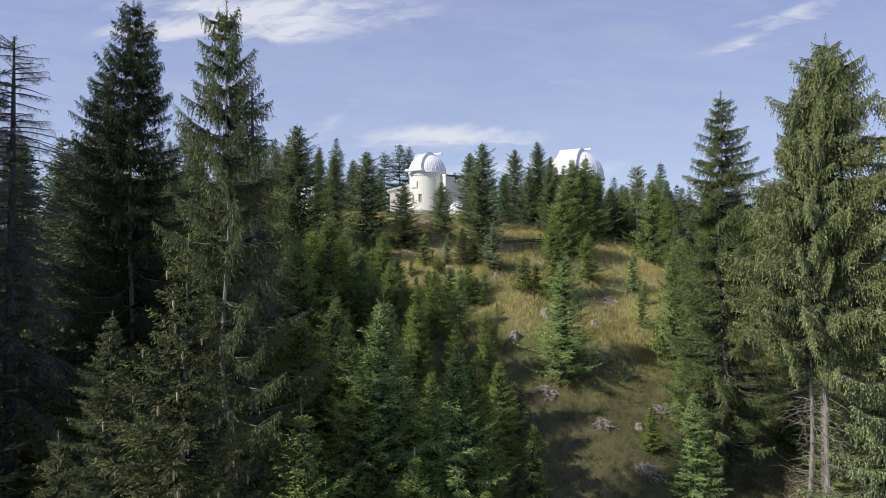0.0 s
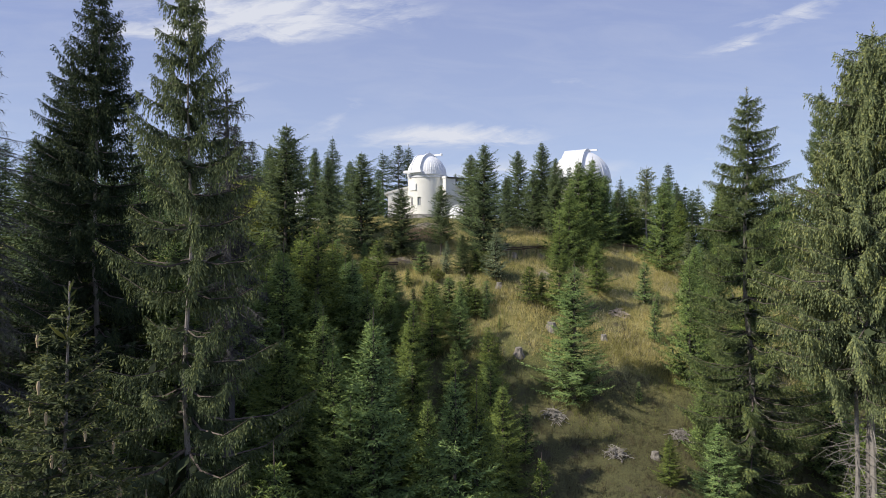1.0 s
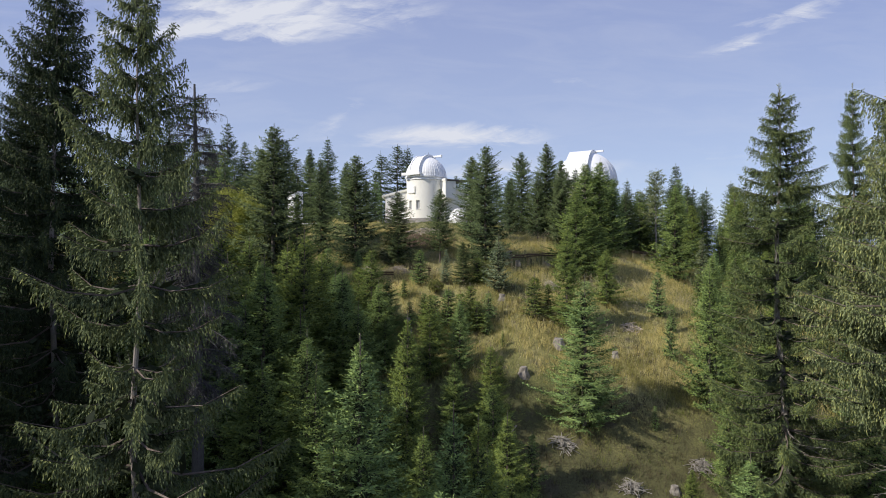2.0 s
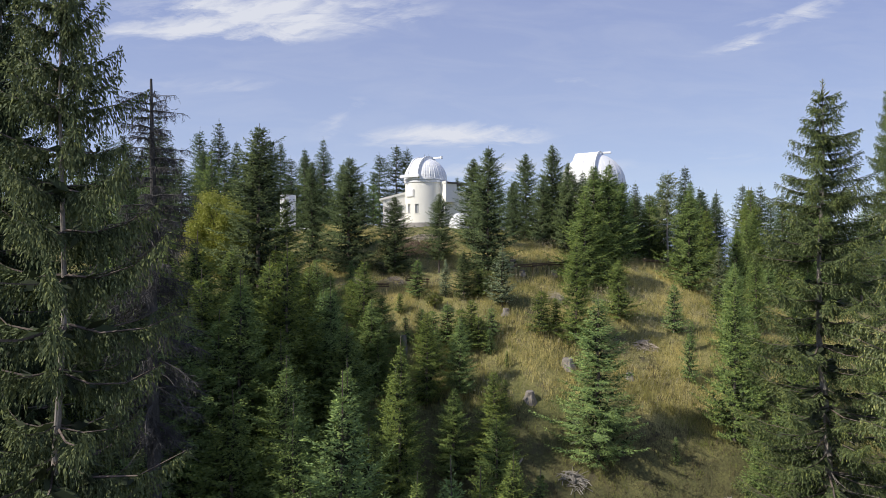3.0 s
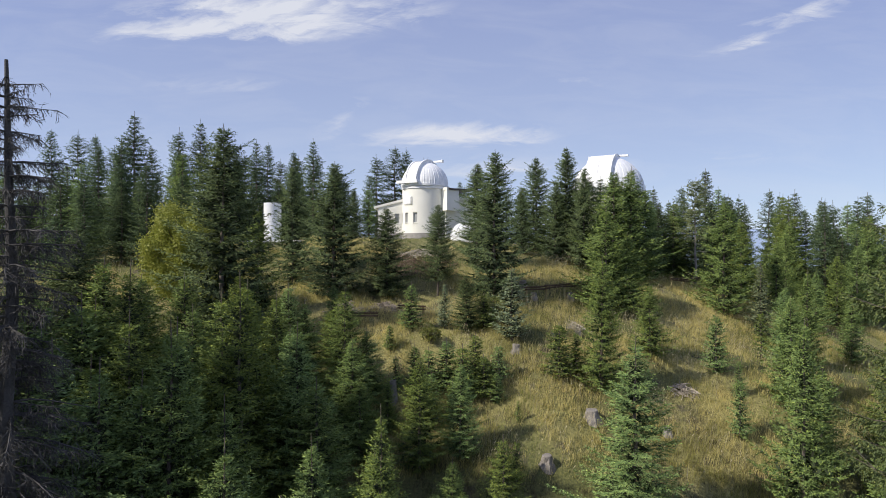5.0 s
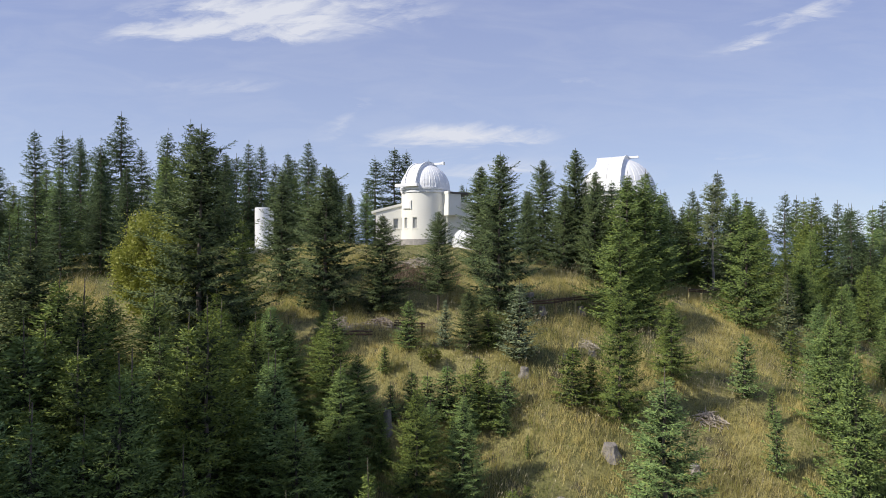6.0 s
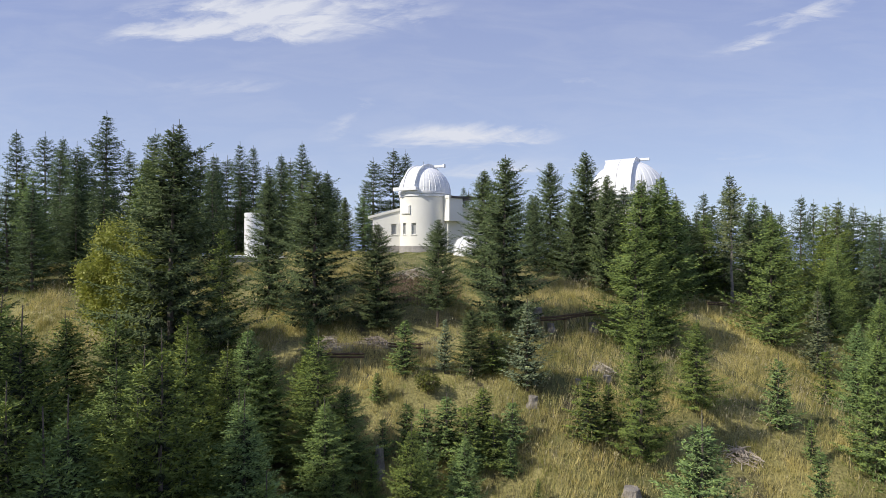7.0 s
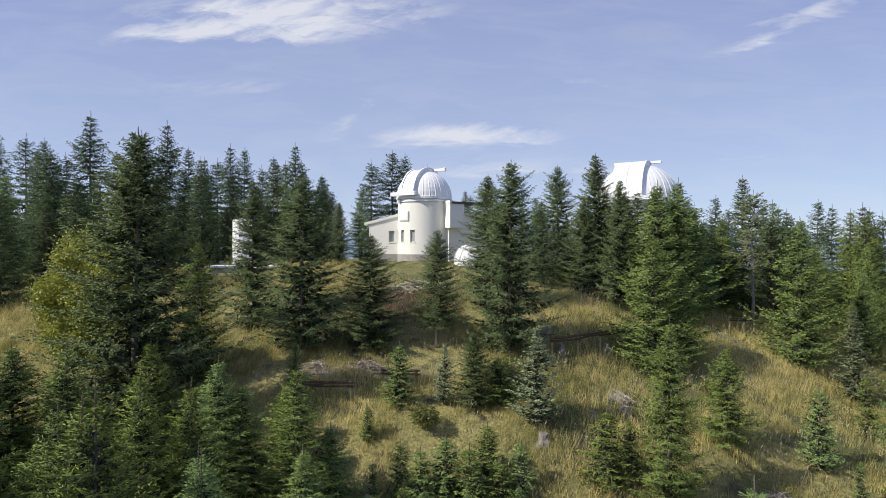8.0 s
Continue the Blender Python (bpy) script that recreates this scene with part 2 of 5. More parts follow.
    l.new(fine.outputs["Fac"], bp.inputs["Height"])
    l.new(bp.outputs[0], bsdf.inputs["Normal"])
    return mat


GROUND = ground_material()

# ---- mesh helpers ----


def mesh_of(name, verts, faces, mat, smooth=False):
    me = bpy.data.meshes.new(name)
    me.from_pydata([tuple(v) for v in verts], [], [tuple(f) for f in faces])
    me.materials.append(mat)
    if smooth:
        me.shade_smooth()
    return me


def quick_mesh(name, verts, faces, mat):
    """Mesh from numpy arrays; all faces have the same number of corners."""
    me = bpy.data.meshes.new(name)
    k = faces.shape[1]
    me.vertices.add(len(verts))
    me.vertices.foreach_set("co", verts.astype(np.float32).ravel())
    me.loops.add(faces.size)
    me.loops.foreach_set("vertex_index", faces.astype(np.int32).ravel())
    me.polygons.add(len(faces))
    me.polygons.foreach_set("loop_start", np.arange(0, faces.size, k, dtype=np.int32))
    me.update(calc_edges=True)
    me.materials.append(mat)
    return me


def child(name, me, parent, label=""):
    ob = new(name, me)
    ob.parent = parent
    return tagged(ob, label)


def part(name, bm, mat, parent, label="", smooth=False):
    me = bpy.data.meshes.new(name)
    bm.to_mesh(me)
    bm.free()
    me.materials.append(mat)
    if smooth:
        me.shade_smooth()
        me.set_sharp_from_angle(angle=0.6)
    return child(name, me, parent, label)


def box_bm(lo, hi, bevel=0.0, bm=None):
    bm = bm or bmesh.new()
    made = bmesh.ops.create_cube(bm, size=1.0)["verts"]
    for v in made:
        for i in range(3):
            v.co[i] = lo[i] if v.co[i] < 0 else hi[i]
    if bevel:
        bmesh.ops.bevel(bm, geom=list({e for v in made for e in v.link_edges}), offset=bevel, segments=1, affect="EDGES")
    return bm


def tube(points, radii, sides=6, cap=True):
    """Vertices and faces of a tapered tube along points."""
    verts, faces = [], []
    pts = [Vector(p) for p in points]
    for i, p in enumerate(pts):
        d = (pts[min(i + 1, len(pts) - 1)] - pts[max(i - 1, 0)]).normalized()
        a = d.cross(Vector((0, 0, 1)) if abs(d.z) < 0.9 else Vector((1, 0, 0))).normalized()
        b = d.cross(a)
        for k in range(sides):
            w = 2 * math.pi * k / sides
            verts.append(p + (a * math.cos(w) + b * math.sin(w)) * radii[i])
    for i in range(len(pts) - 1):
        for k in range(sides):
            k2 = (k + 1) % sides
            faces.append((i * sides + k, i * sides + k2, (i + 1) * sides + k2, (i + 1) * sides + k))
    if cap:
        faces.append(tuple(range(sides))[::-1])
        faces.append(tuple((len(pts) - 1) * sides + k for k in range(sides)))
    return verts, faces


# ---- ground ----
PROFILE_Y = np.array([-200, -60, 0, 10, 20, 28, 34, 39.6, 42, 47.8, 50.5, 53, 56, 59, 62, 65, 70, 76, 83, 100, 130, 200, 400, 6000])
PROFILE_Z = np.array([-40, -20, -9, -7, -4.0, -0.5, 2.8, 5.6, 7.6, 11.2, 13.1, 14.55, 15.2, 15.8, 17.0, 18.6, 19.8, 20.4, 20.6, 20.2, 15, -5, -60, -90])


def ground(x, y):
    """Height of the ground, for numbers or arrays."""
    x, y = np.asarray(x, float), np.asarray(y, float)
    z = np.interp(y, PROFILE_Y, PROFILE_Z) * 0.5 + 0.25 * (np.interp(y - 1.2, PROFILE_Y, PROFILE_Z) + np.interp(y + 1.2, PROFILE_Y, PROFILE_Z))
    slope = np.clip((y - 20) / 40, 0.3, 1.0) * 0.205
    z = z - slope * np.clip(x - 5, 0, 60) - 0.05 * np.clip(-x - 12, 0, 80)
    z = z + 0.22 * np.sin(x * 0.55 + 1.3 * np.sin(y * 0.31)) * np.sin(y * 0.47 + 0.8 * np.sin(x * 0.23)) + 0.07 * np.sin(x * 1.9 + y * 0.7) * np.sin(y * 1.6 - x * 0.8)
    return z


def gz(x, y):
    return float(ground(x, y))


def stretch(lo, hi, step, far):
    mid = np.arange(lo, hi + step, step)
    out = step * 1.25 ** np.arange(1, 60)
    run = np.cumsum(out)
    run = run[run < far]
    return np.concatenate([(lo - run)[::-1], mid, mid[-1] + run])


gx, gy = stretch(-45, 50, 0.65, 4400), stretch(5, 92, 0.65, 4400)
mx, my = np.meshgrid(gx, gy)
gv = np.stack([mx, my, ground(mx, my)], -1).reshape(-1, 3)
ii = np.arange((len(gy) - 1) * len(gx)).reshape(len(gy) - 1, len(gx))[:, :-1].ravel()
gf = np.stack([ii, ii + 1, ii + 1 + len(gx), ii + len(gx)], 1)
gme = quick_mesh("ground", gv, gf, GROUND)
gme.shade_smooth()
tagged(new("ground", gme), "grassy hillside with dry straw-coloured grass", "ground", kind="structure")

# far ridges beyond the valley; haze is painted on them as a blue glow
HAZE = bpy.data.materials.new("far_ridge")
HAZE.use_nodes = True
hb = HAZE.node_tree.nodes["Principled BSDF"]
hb.inputs["Base Color"].default_value = (0.10, 0.13, 0.18, 1)
hb.inputs["Emission Color"].default_value = (0.36, 0.45, 0.66, 1)
hb.inputs["Emission Strength"].default_value = 0.75
hb.inputs["Roughness"].default_value = 1.0


def ridge(name, dist, base, amp, seed):
    verts, faces = [], []
    count = 160
    for i in range(count + 1):
        a = radians(-80 + 160 * i / count)
        h = base + amp * noise.fractal(Vector((a * 4.0 + seed, seed, 0)), 1.0, 2.0, 5)
        x, y = math.sin(a) * dist, math.cos(a) * dist
        verts += [(x, y, -300), (x * 0.995, y * 0.995, h * 0.6), (x, y, h), (x * 1.1, y * 1.1, -300)]
        if i:
            for k in range(3):
                faces.append((4 * i - 4 + k, 4 * i + k, 4 * i + k + 1, 4 * i - 3 + k))
    return tagged(new(name, mesh_of(name, verts, faces, HAZE, True)), "hazy blue forested mountain ridge far off", "mountain", kind="structure")


ridge("backdrop_ridge", 3800, 130, 120, 3.1)

# ---- observatory ----
TX, TY = -2.2, 83.0
TUBE_R, DOME_R = 2.52, 2.64
BASE_Z, PLINTH_Z, RING_Z, DOME_Z = 20.3, 21.29, 26.17, 26.70


def polar(r, a, z, cx=TX, cy=TY):
    """a: degrees, 0 towards the camera's side (-y), positive to +x."""
    return Vector((cx + r * math.sin(radians(a)), cy - r * math.cos(radians(a)), z))


def curved_wall(r, z0, z1, openings, depth=0.22, step=6.0):
    """Round wall with real openings (a0, a1, z0, z1) and reveals."""
    angles = sorted({-180 + step * i for i in range(int(360 / step))} | {a for o in openings for a in o[:2]})
    levels = sorted({z0, z1} | {z for o in openings for z in o[2:]})
    bm = bmesh.new()

    def quad(*ps):
        bm.faces.new([bm.verts.new(p) for p in ps])

    for i, a in enumerate(angles):
        b = angles[i + 1] if i + 1 < len(angles) else angles[0] + 360
        for lo, hi in zip(levels, levels[1:]):
            am, zm = (a + b) / 2, (lo + hi) / 2
            if any(o[0] < am < o[1] and o[2] < zm < o[3] for o in openings):
                continue
            quad(polar(r, a, lo), polar(r, b, lo), polar(r, b, hi), polar(r, a, hi))
            quad(polar(r - depth, b, lo), polar(r - depth, a, lo), polar(r - depth, a, hi), polar(r - depth, b, hi))
    for a, b, lo, hi in openings:
        for e, f in (((a, lo), (a, hi)), ((a, hi), (b, hi)), ((b, hi), (b, lo)), ((b, lo), (a, lo))):
            quad(polar(r, *e), polar(r, *f), polar(r - depth, *f), polar(r - depth, *e))
    bmesh.ops.remove_doubles(bm, verts=bm.verts, dist=0.001)
    bmesh.ops.recalc_face_normals(bm, faces=bm.faces)
    return bm


def lathe(points, steps=48, cx=TX, cy=TY, a0=-180.0, a1=180.0):
    bm = bmesh.new()
    closed = a1 - a0 >= 360
    count = steps if closed else steps + 1
    rings = [[bm.verts.new(polar(r, a0 + (a1 - a0) * i / steps, z, cx, cy)) for i in range(count)] for r, z in points]
    for p, q in zip(rings, rings[1:]):
        for i in range(steps):
            j = (i + 1) % count
            bm.faces.new((p[i], p[j], q[j], q[i]))
    bmesh.ops.remove_doubles(bm, verts=bm.verts, dist=0.0005)
    bmesh.ops.recalc_face_normals(bm, faces=bm.faces)
    return bm


def window_unit(parent, a, b, c, d, inward, bars=1):
    """A window in the opening a, b, c, d (lower left, lower right, upper right, upper left), set back by inward."""
    a, b, c, d = (Vector(p) + Vector(inward) for p in (a, b, c, d))
    depth = Vector(inward).normalized() * 0.05
    right, up = (b - a).normalized(), (d - a).normalized()
    w, h = (b - a).length, (d - a).length
    bm = bmesh.new()
    bm.faces.new([bm.verts.new(p + depth * 0.5) for p in (a, b, c, d)])
    pane = part("window", bm, GLASS, parent, "small dark window pane in a white frame")
    bm = bmesh.new()

    def bar(x0, x1, z0, z1):
        vs = [bm.verts.new(a + right * x + up * z + depth * k) for k in (-0.4, 1.0) for x, z in ((x0, z0), (x1, z0), (x1, z1), (x0, z1))]
        for f in ((0, 1, 2, 3), (7, 6, 5, 4), (0, 4, 5, 1), (1, 5, 6, 2), (2, 6, 7, 3), (3, 7, 4, 0)):
            bm.faces.new([vs[i] for i in f])

    t = 0.045
    bar(0, t, 0, h), bar(w - t, w, 0, h), bar(t, w - t, 0, t), bar(t, w - t, h - t, h)
    for i in range(bars):
        bar(w * (i + 1) / (bars + 1) - 0.02, w * (i + 1) / (bars + 1) + 0.02, t, h - t)
    part("window_frame", bm, CONCRETE, pane)
    return pane


def extrude_outline(points, z0, z1):
    """A prism over a plan outline; z1 may be a list of heights."""
    tops = z1 if isinstance(z1, (list, tuple)) else [z1] * len(points)
    bm = bmesh.new()
    lo = [bm.verts.new((x, y, z0)) for x, y in points]
    hi = [bm.verts.new((x, y, t)) for (x, y), t in zip(points, tops)]
    k = len(points)
    bm.faces.new(lo[::-1]), bm.faces.new(hi)
    for i in range(k):
        bm.faces.new((lo[i], lo[(i + 1) % k], hi[(i + 1) % k], hi[i]))
    bmesh.ops.recalc_face_normals(bm, faces=bm.faces)
    return bm


def observatory():
    top = tagged(new("observatory"), "white observatory tower with a ribbed metal dome and low wing", "observatory")
    top.location = (TX, TY, BASE_Z)
    inv = Matrix.Translation((-TX, -TY, -BASE_Z))

    def put(name, bm, mat, parent=None, label="", smooth=False):
        bmesh.ops.transform(bm, matrix=inv, verts=bm.verts)
        return part(name, bm, mat, parent or top, label, smooth)

    wins = [(-28, -16.5, 22.43, 23.55), (-56, -44.5, 22.43, 23.55), (-82, -71, 22.43, 23.55)]
    wall = put("tower_wall", curved_wall(TUBE_R, PLINTH_Z, RING_Z, wins), PLASTER, smooth=True)
    put("plinth", lathe([(TUBE_R + 0.05, BASE_Z - 1.2), (TUBE_R + 0.05, PLINTH_Z), (TUBE_R - 0.1, PLINTH_Z)]), STONE, label="grey stone plinth")
    shift = Vector((TX, TY, BASE_Z))
    for a0, a1, z0, z1 in wins:
        mid = radians((a0 + a1) / 2)
        inward = (-math.sin(mid) * 0.14, math.cos(mid) * 0.14, 0)
        corners = [polar(TUBE_R, a, z) - shift for a, z in ((a0, z0), (a1, z0), (a1, z1), (a0, z1))]
        window_unit(top, *corners, inward, 0)
        sill = bmesh.new()
        for r in (TUBE_R - 0.1, TUBE_R + 0.07):
            for z in (z0 - 0.06, z0 - 0.005):
                for a in (a0 - 1.2, a1 + 1.2):
                    sill.verts.new(polar(r, a, z))
        bmesh.ops.convex_hull(sill, input=sill.verts)
        put("window_sill", sill, PLASTER)
    # raised hatch box on the tower
    bm = bmesh.new()
    for r in (TUBE_R - 0.05, TUBE_R + 0.12):
        for z in (24.42, 25.32):
            for a in (-60, -45, -31):
                bm.verts.new(polar(r, a, z))
    bmesh.ops.convex_hull(bm, input=bm.verts)
    bmesh.ops.bevel(bm, geom=list(bm.edges), offset=0.015, segments=1, affect="EDGES")
    hatch = put("hatch", bm, PLASTER, label="raised white hatch cover")
    bm = bmesh.new()
    for r in (TUBE_R + 0.10, TUBE_R + 0.145):
        for z in (24.50, 25.24):
            for a in (-57.5, -45, -33.5):
                bm.verts.new(polar(r, a, z))
    bmesh.ops.convex_hull(bm, input=bm.verts)
    put("hatch_door", bm, PAINTED_METAL, hatch)
    # ring under the dome
    put("dome_ring", lathe([(TUBE_R - 0.1, RING_Z), (TUBE_R + 0.10, RING_Z + 0.02), (TUBE_R + 0.10, RING_Z + 0.22), (TUBE_R + 0.02, RING_Z + 0.24),
                            (TUBE_R + 0.02, RING_Z + 0.30), (DOME_R + 0.06, RING_Z + 0.32), (DOME_R + 0.06, DOME_Z), (DOME_R - 0.02, DOME_Z + 0.02)], 72), PAINTED_METAL, smooth=False)
    # dome gores, each with a folded seam along one edge
    gores = 28
    bm = bmesh.new()
    w = 360 / gores
    rows = 10
    grid = []
    for i in range(rows + 1):
        e = radians(90 * i / rows * 0.985)
        row = []
        for k, lift in ((0, 0.0), (0.08, 0.035), (0.16, 0.0), (0.58, 0.012), (1.0, 0.0)):
            r = (DOME_R + lift * math.cos(e) ** 0.3) * math.cos(e)
            row.append(bm.verts.new(polar(r, k * w, DOME_R * math.sin(e), 0, 0)))
        grid.append(row)
    for p, q in zip(grid, grid[1:]):
        for i in range(4):
            bm.faces.new((p[i], p[i + 1], q[i + 1], q[i]))
    me = bpy.data.meshes.new("dome_panel")
    bm.to_mesh(me)
    bm.free()
    me.materials.append(PAINTED_METAL)
    for i in range(gores):
        ob = child("dome_panel", me, top)
        ob.matrix_local = Matrix.Translation((0, 0, DOME_Z - BASE_Z)) @ Matrix.Rotation(radians(i * w), 4, "Z")
    # shutter arch over the dome, with two raised cheeks
    turn = Matrix.Translation((0, 0, DOME_Z - BASE_Z)) @ Matrix.Rotation(radians(-30), 4, "Z")

    def arch(x0, x1, r0, r1, e0=2, e1=142):
        b = bmesh.new()
        ring = []
        for i in range(29):
            e = radians(e0 + (e1 - e0) * i / 28)
            ring.append([b.verts.new((x, -r * math.cos(e), r * math.sin(e))) for x, r in ((x0, r0), (x1, r0), (x1, r1), (x0, r1))])
        for p, q in zip(ring, ring[1:]):
            for i in range(4):
                b.faces.new((p[i], p[(i + 1) % 4], q[(i + 1) % 4], q[i]))
        b.faces.new(ring[0]), b.faces.new(ring[-1][::-1])
        bmesh.ops.recalc_face_normals(b, faces=b.faces)
        bmesh.ops.transform(b, matrix=turn, verts=b.verts)
        return b

    part("shutter", arch(-0.72, 0.50, DOME_R - 0.05, DOME_R + 0.11), PAINTED_METAL, top, "curved white shutter over the dome slit")
    part("shutter_cheek", arch(0.50, 0.66, DOME_R - 0.15, DOME_R + 0.26), PAINTED_METAL, top)
    part("shutter_cheek", arch(-0.86, -0.72, DOME_R - 0.15, DOME_R + 0.20), PAINTED_METAL, top)
    part("shutter_seam", arch(-0.13, -0.09, DOME_R + 0.1, DOME_R + 0.14, 4, 140), PAINTED_METAL, top)
    for lo, hi in (((-1.85, -DOME_R - 0.34, 0.02), (0.90, -DOME_R + 0.05, 0.36)), ((0.62, 0.55, DOME_R - 0.06), (1.95, 0.75, DOME_R + 0.18))):
        b = box_bm(lo, hi, 0.02)
        bmesh.ops.transform(b, matrix=turn, verts=b.verts)
        part("shutter_rail", b, PAINTED_METAL, top)
    b = box_bm((1.80, 0.5, DOME_R - 0.1), (2.0, 0.8, DOME_R + 0.24), 0.02)
    bmesh.ops.transform(b, matrix=turn, verts=b.verts)
    part("rail_end", b, PAINTED_METAL, top)
    for x in (-0.35, 0.2):
        vs, fs = tube([turn @ Vector((x, 0.3, DOME_R)), turn @ Vector((x, 0.3, DOME_R + 0.62))], [0.018, 0.012], 5)
        child("lightning_rod", mesh_of("lightning_rod", vs, fs, ROOF_DARK), top)
    # low wing, its roof rising towards the tower
    wx0, wx1, wy0, wy1 = -7.45, -4.2, 82.6, 88.5
    zl, zr = 24.15, 25.0
    bm = bmesh.new()
    xs, zs = [wx0, -5.58, -5.02, wx1], [PLINTH_Z, 22.43, 23.52]

    def roofline(x):
        return zl + (zr - zl) * (x - wx0) / (wx1 - wx0)

    for i in range(3):
        for j in range(3):
            if i == 1 and j == 1:
                continue
            tops = (zs[j + 1],) * 2 if j < 2 else (roofline(xs[i + 1]), roofline(xs[i]))
            bm.faces.new([bm.verts.new(p) for p in ((xs[i], wy0, zs[j]), (xs[i + 1], wy0, zs[j]), (xs[i + 1], wy0, tops[0]), (xs[i], wy0, tops[1]))])
    o = [(-5.58, 22.43), (-5.02, 22.43), (-5.02, 23.52), (-5.58, 23.52)]
    for (ax, az), (bx, bz) in zip(o, o[1:] + o[:1]):
        bm.faces.new([bm.verts.new(p) for p in ((ax, wy0, az), (bx, wy0, bz), (bx, wy0 + 0.25, bz), (ax, wy0 + 0.25, az))])
    for ps in (((wx0, wy1, PLINTH_Z), (wx0, wy0, PLINTH_Z), (wx0, wy0, zl), (wx0, wy1, zl)), ((wx1, wy1, PLINTH_Z), (wx0, wy1, PLINTH_Z), (wx0, wy1, zl), (wx1, wy1, zr))):
        bm.faces.new([bm.verts.new(p) for p in ps])
    bmesh.ops.remove_doubles(bm, verts=bm.verts, dist=0.001)
    put("wing_wall", bm, PLASTER)
    put("plinth", box_bm((wx0 - 0.04, wy0 - 0.04, BASE_Z - 1.2), (wx1, wy1, PLINTH_Z)), STONE, label="grey stone plinth")
    window_unit(top, *[Vector((x, wy0, z)) - shift for x, z in o], (0, 0.14, 0), 0)
    put("window_sill", box_bm((-5.64, wy0 - 0.06, 22.36), (-4.96, wy0 + 0.1, 22.42), 0.01), PLASTER)
    put("wing_roof", sloped_slab(wx0 - 0.45, wx1, wy0 - 0.12, wy1 + 0.2, roofline(wx0 - 0.45), zr, 0.26), PLASTER, label="thin white sloping roof edge")
    # projecting room and dark roof slab, turned to the tower's axis
    c, s = math.cos(radians(30)), math.sin(radians(30))

    def turned(px, py):
        return (0.34 + px * c - py * s, 80.35 + px * s + py * c)

    put("projecting_room", extrude_outline([turned(0, 0), turned(1.5, 0), turned(1.5, 3.4), turned(0, 3.4)], 23.76, 25.98), PLASTER)
    put("lower_room", extrude_outline([turned(0.3, 0.75), turned(3.3, 0.75), turned(3.3, 3.6), turned(0.3, 3.6)], BASE_Z - 1, 23.76), PLASTER)
    put("room_roof", extrude_outline([turned(0.15, -0.12), turned(3.3, -0.12), turned(3.3, 3.5), turned(0.15, 3.5)], 25.99, 26.18), ROOF_DARK, label="dark flat roof slab")
    put("parapet", extrude_outline([turned(-0.05, -0.05), turned(0.35, -0.05), turned(0.35, 1.6), turned(-0.05, 1.6)], 25.98, 26.28), PLASTER)
    put("rear_room", extrude_outline([turned(1.75, 1.2), turned(6.5, 1.2), turned(6.5, 5.5), turned(1.75, 5.5)], BASE_Z - 1, 25.0), PLASTER)
    put("rear_roof", extrude_outline([turned(1.76, 0.9), turned(6.9, 0.9), turned(6.9, 5.7), turned(1.76, 5.7)], 25.0, 25.22), PLASTER)
    return top


def sloped_slab(x0, x1, y0, y1, za, zb, thick):
    bm = bmesh.new()
    vs = [bm.verts.new((x, y, z + k)) for k in (0, thick) for x, y, z in ((x0, y0, za), (x1, y0, zb), (x1, y1, zb), (x0, y1, za))]
    for f in ((3, 2, 1, 0), (4, 5, 6, 7), (0, 1, 5, 4), (1, 2, 6, 5), (2, 3, 7, 6), (3, 0, 4, 7)):
        bm.faces.new([vs[i] for i in f])
    return bm


observatory()


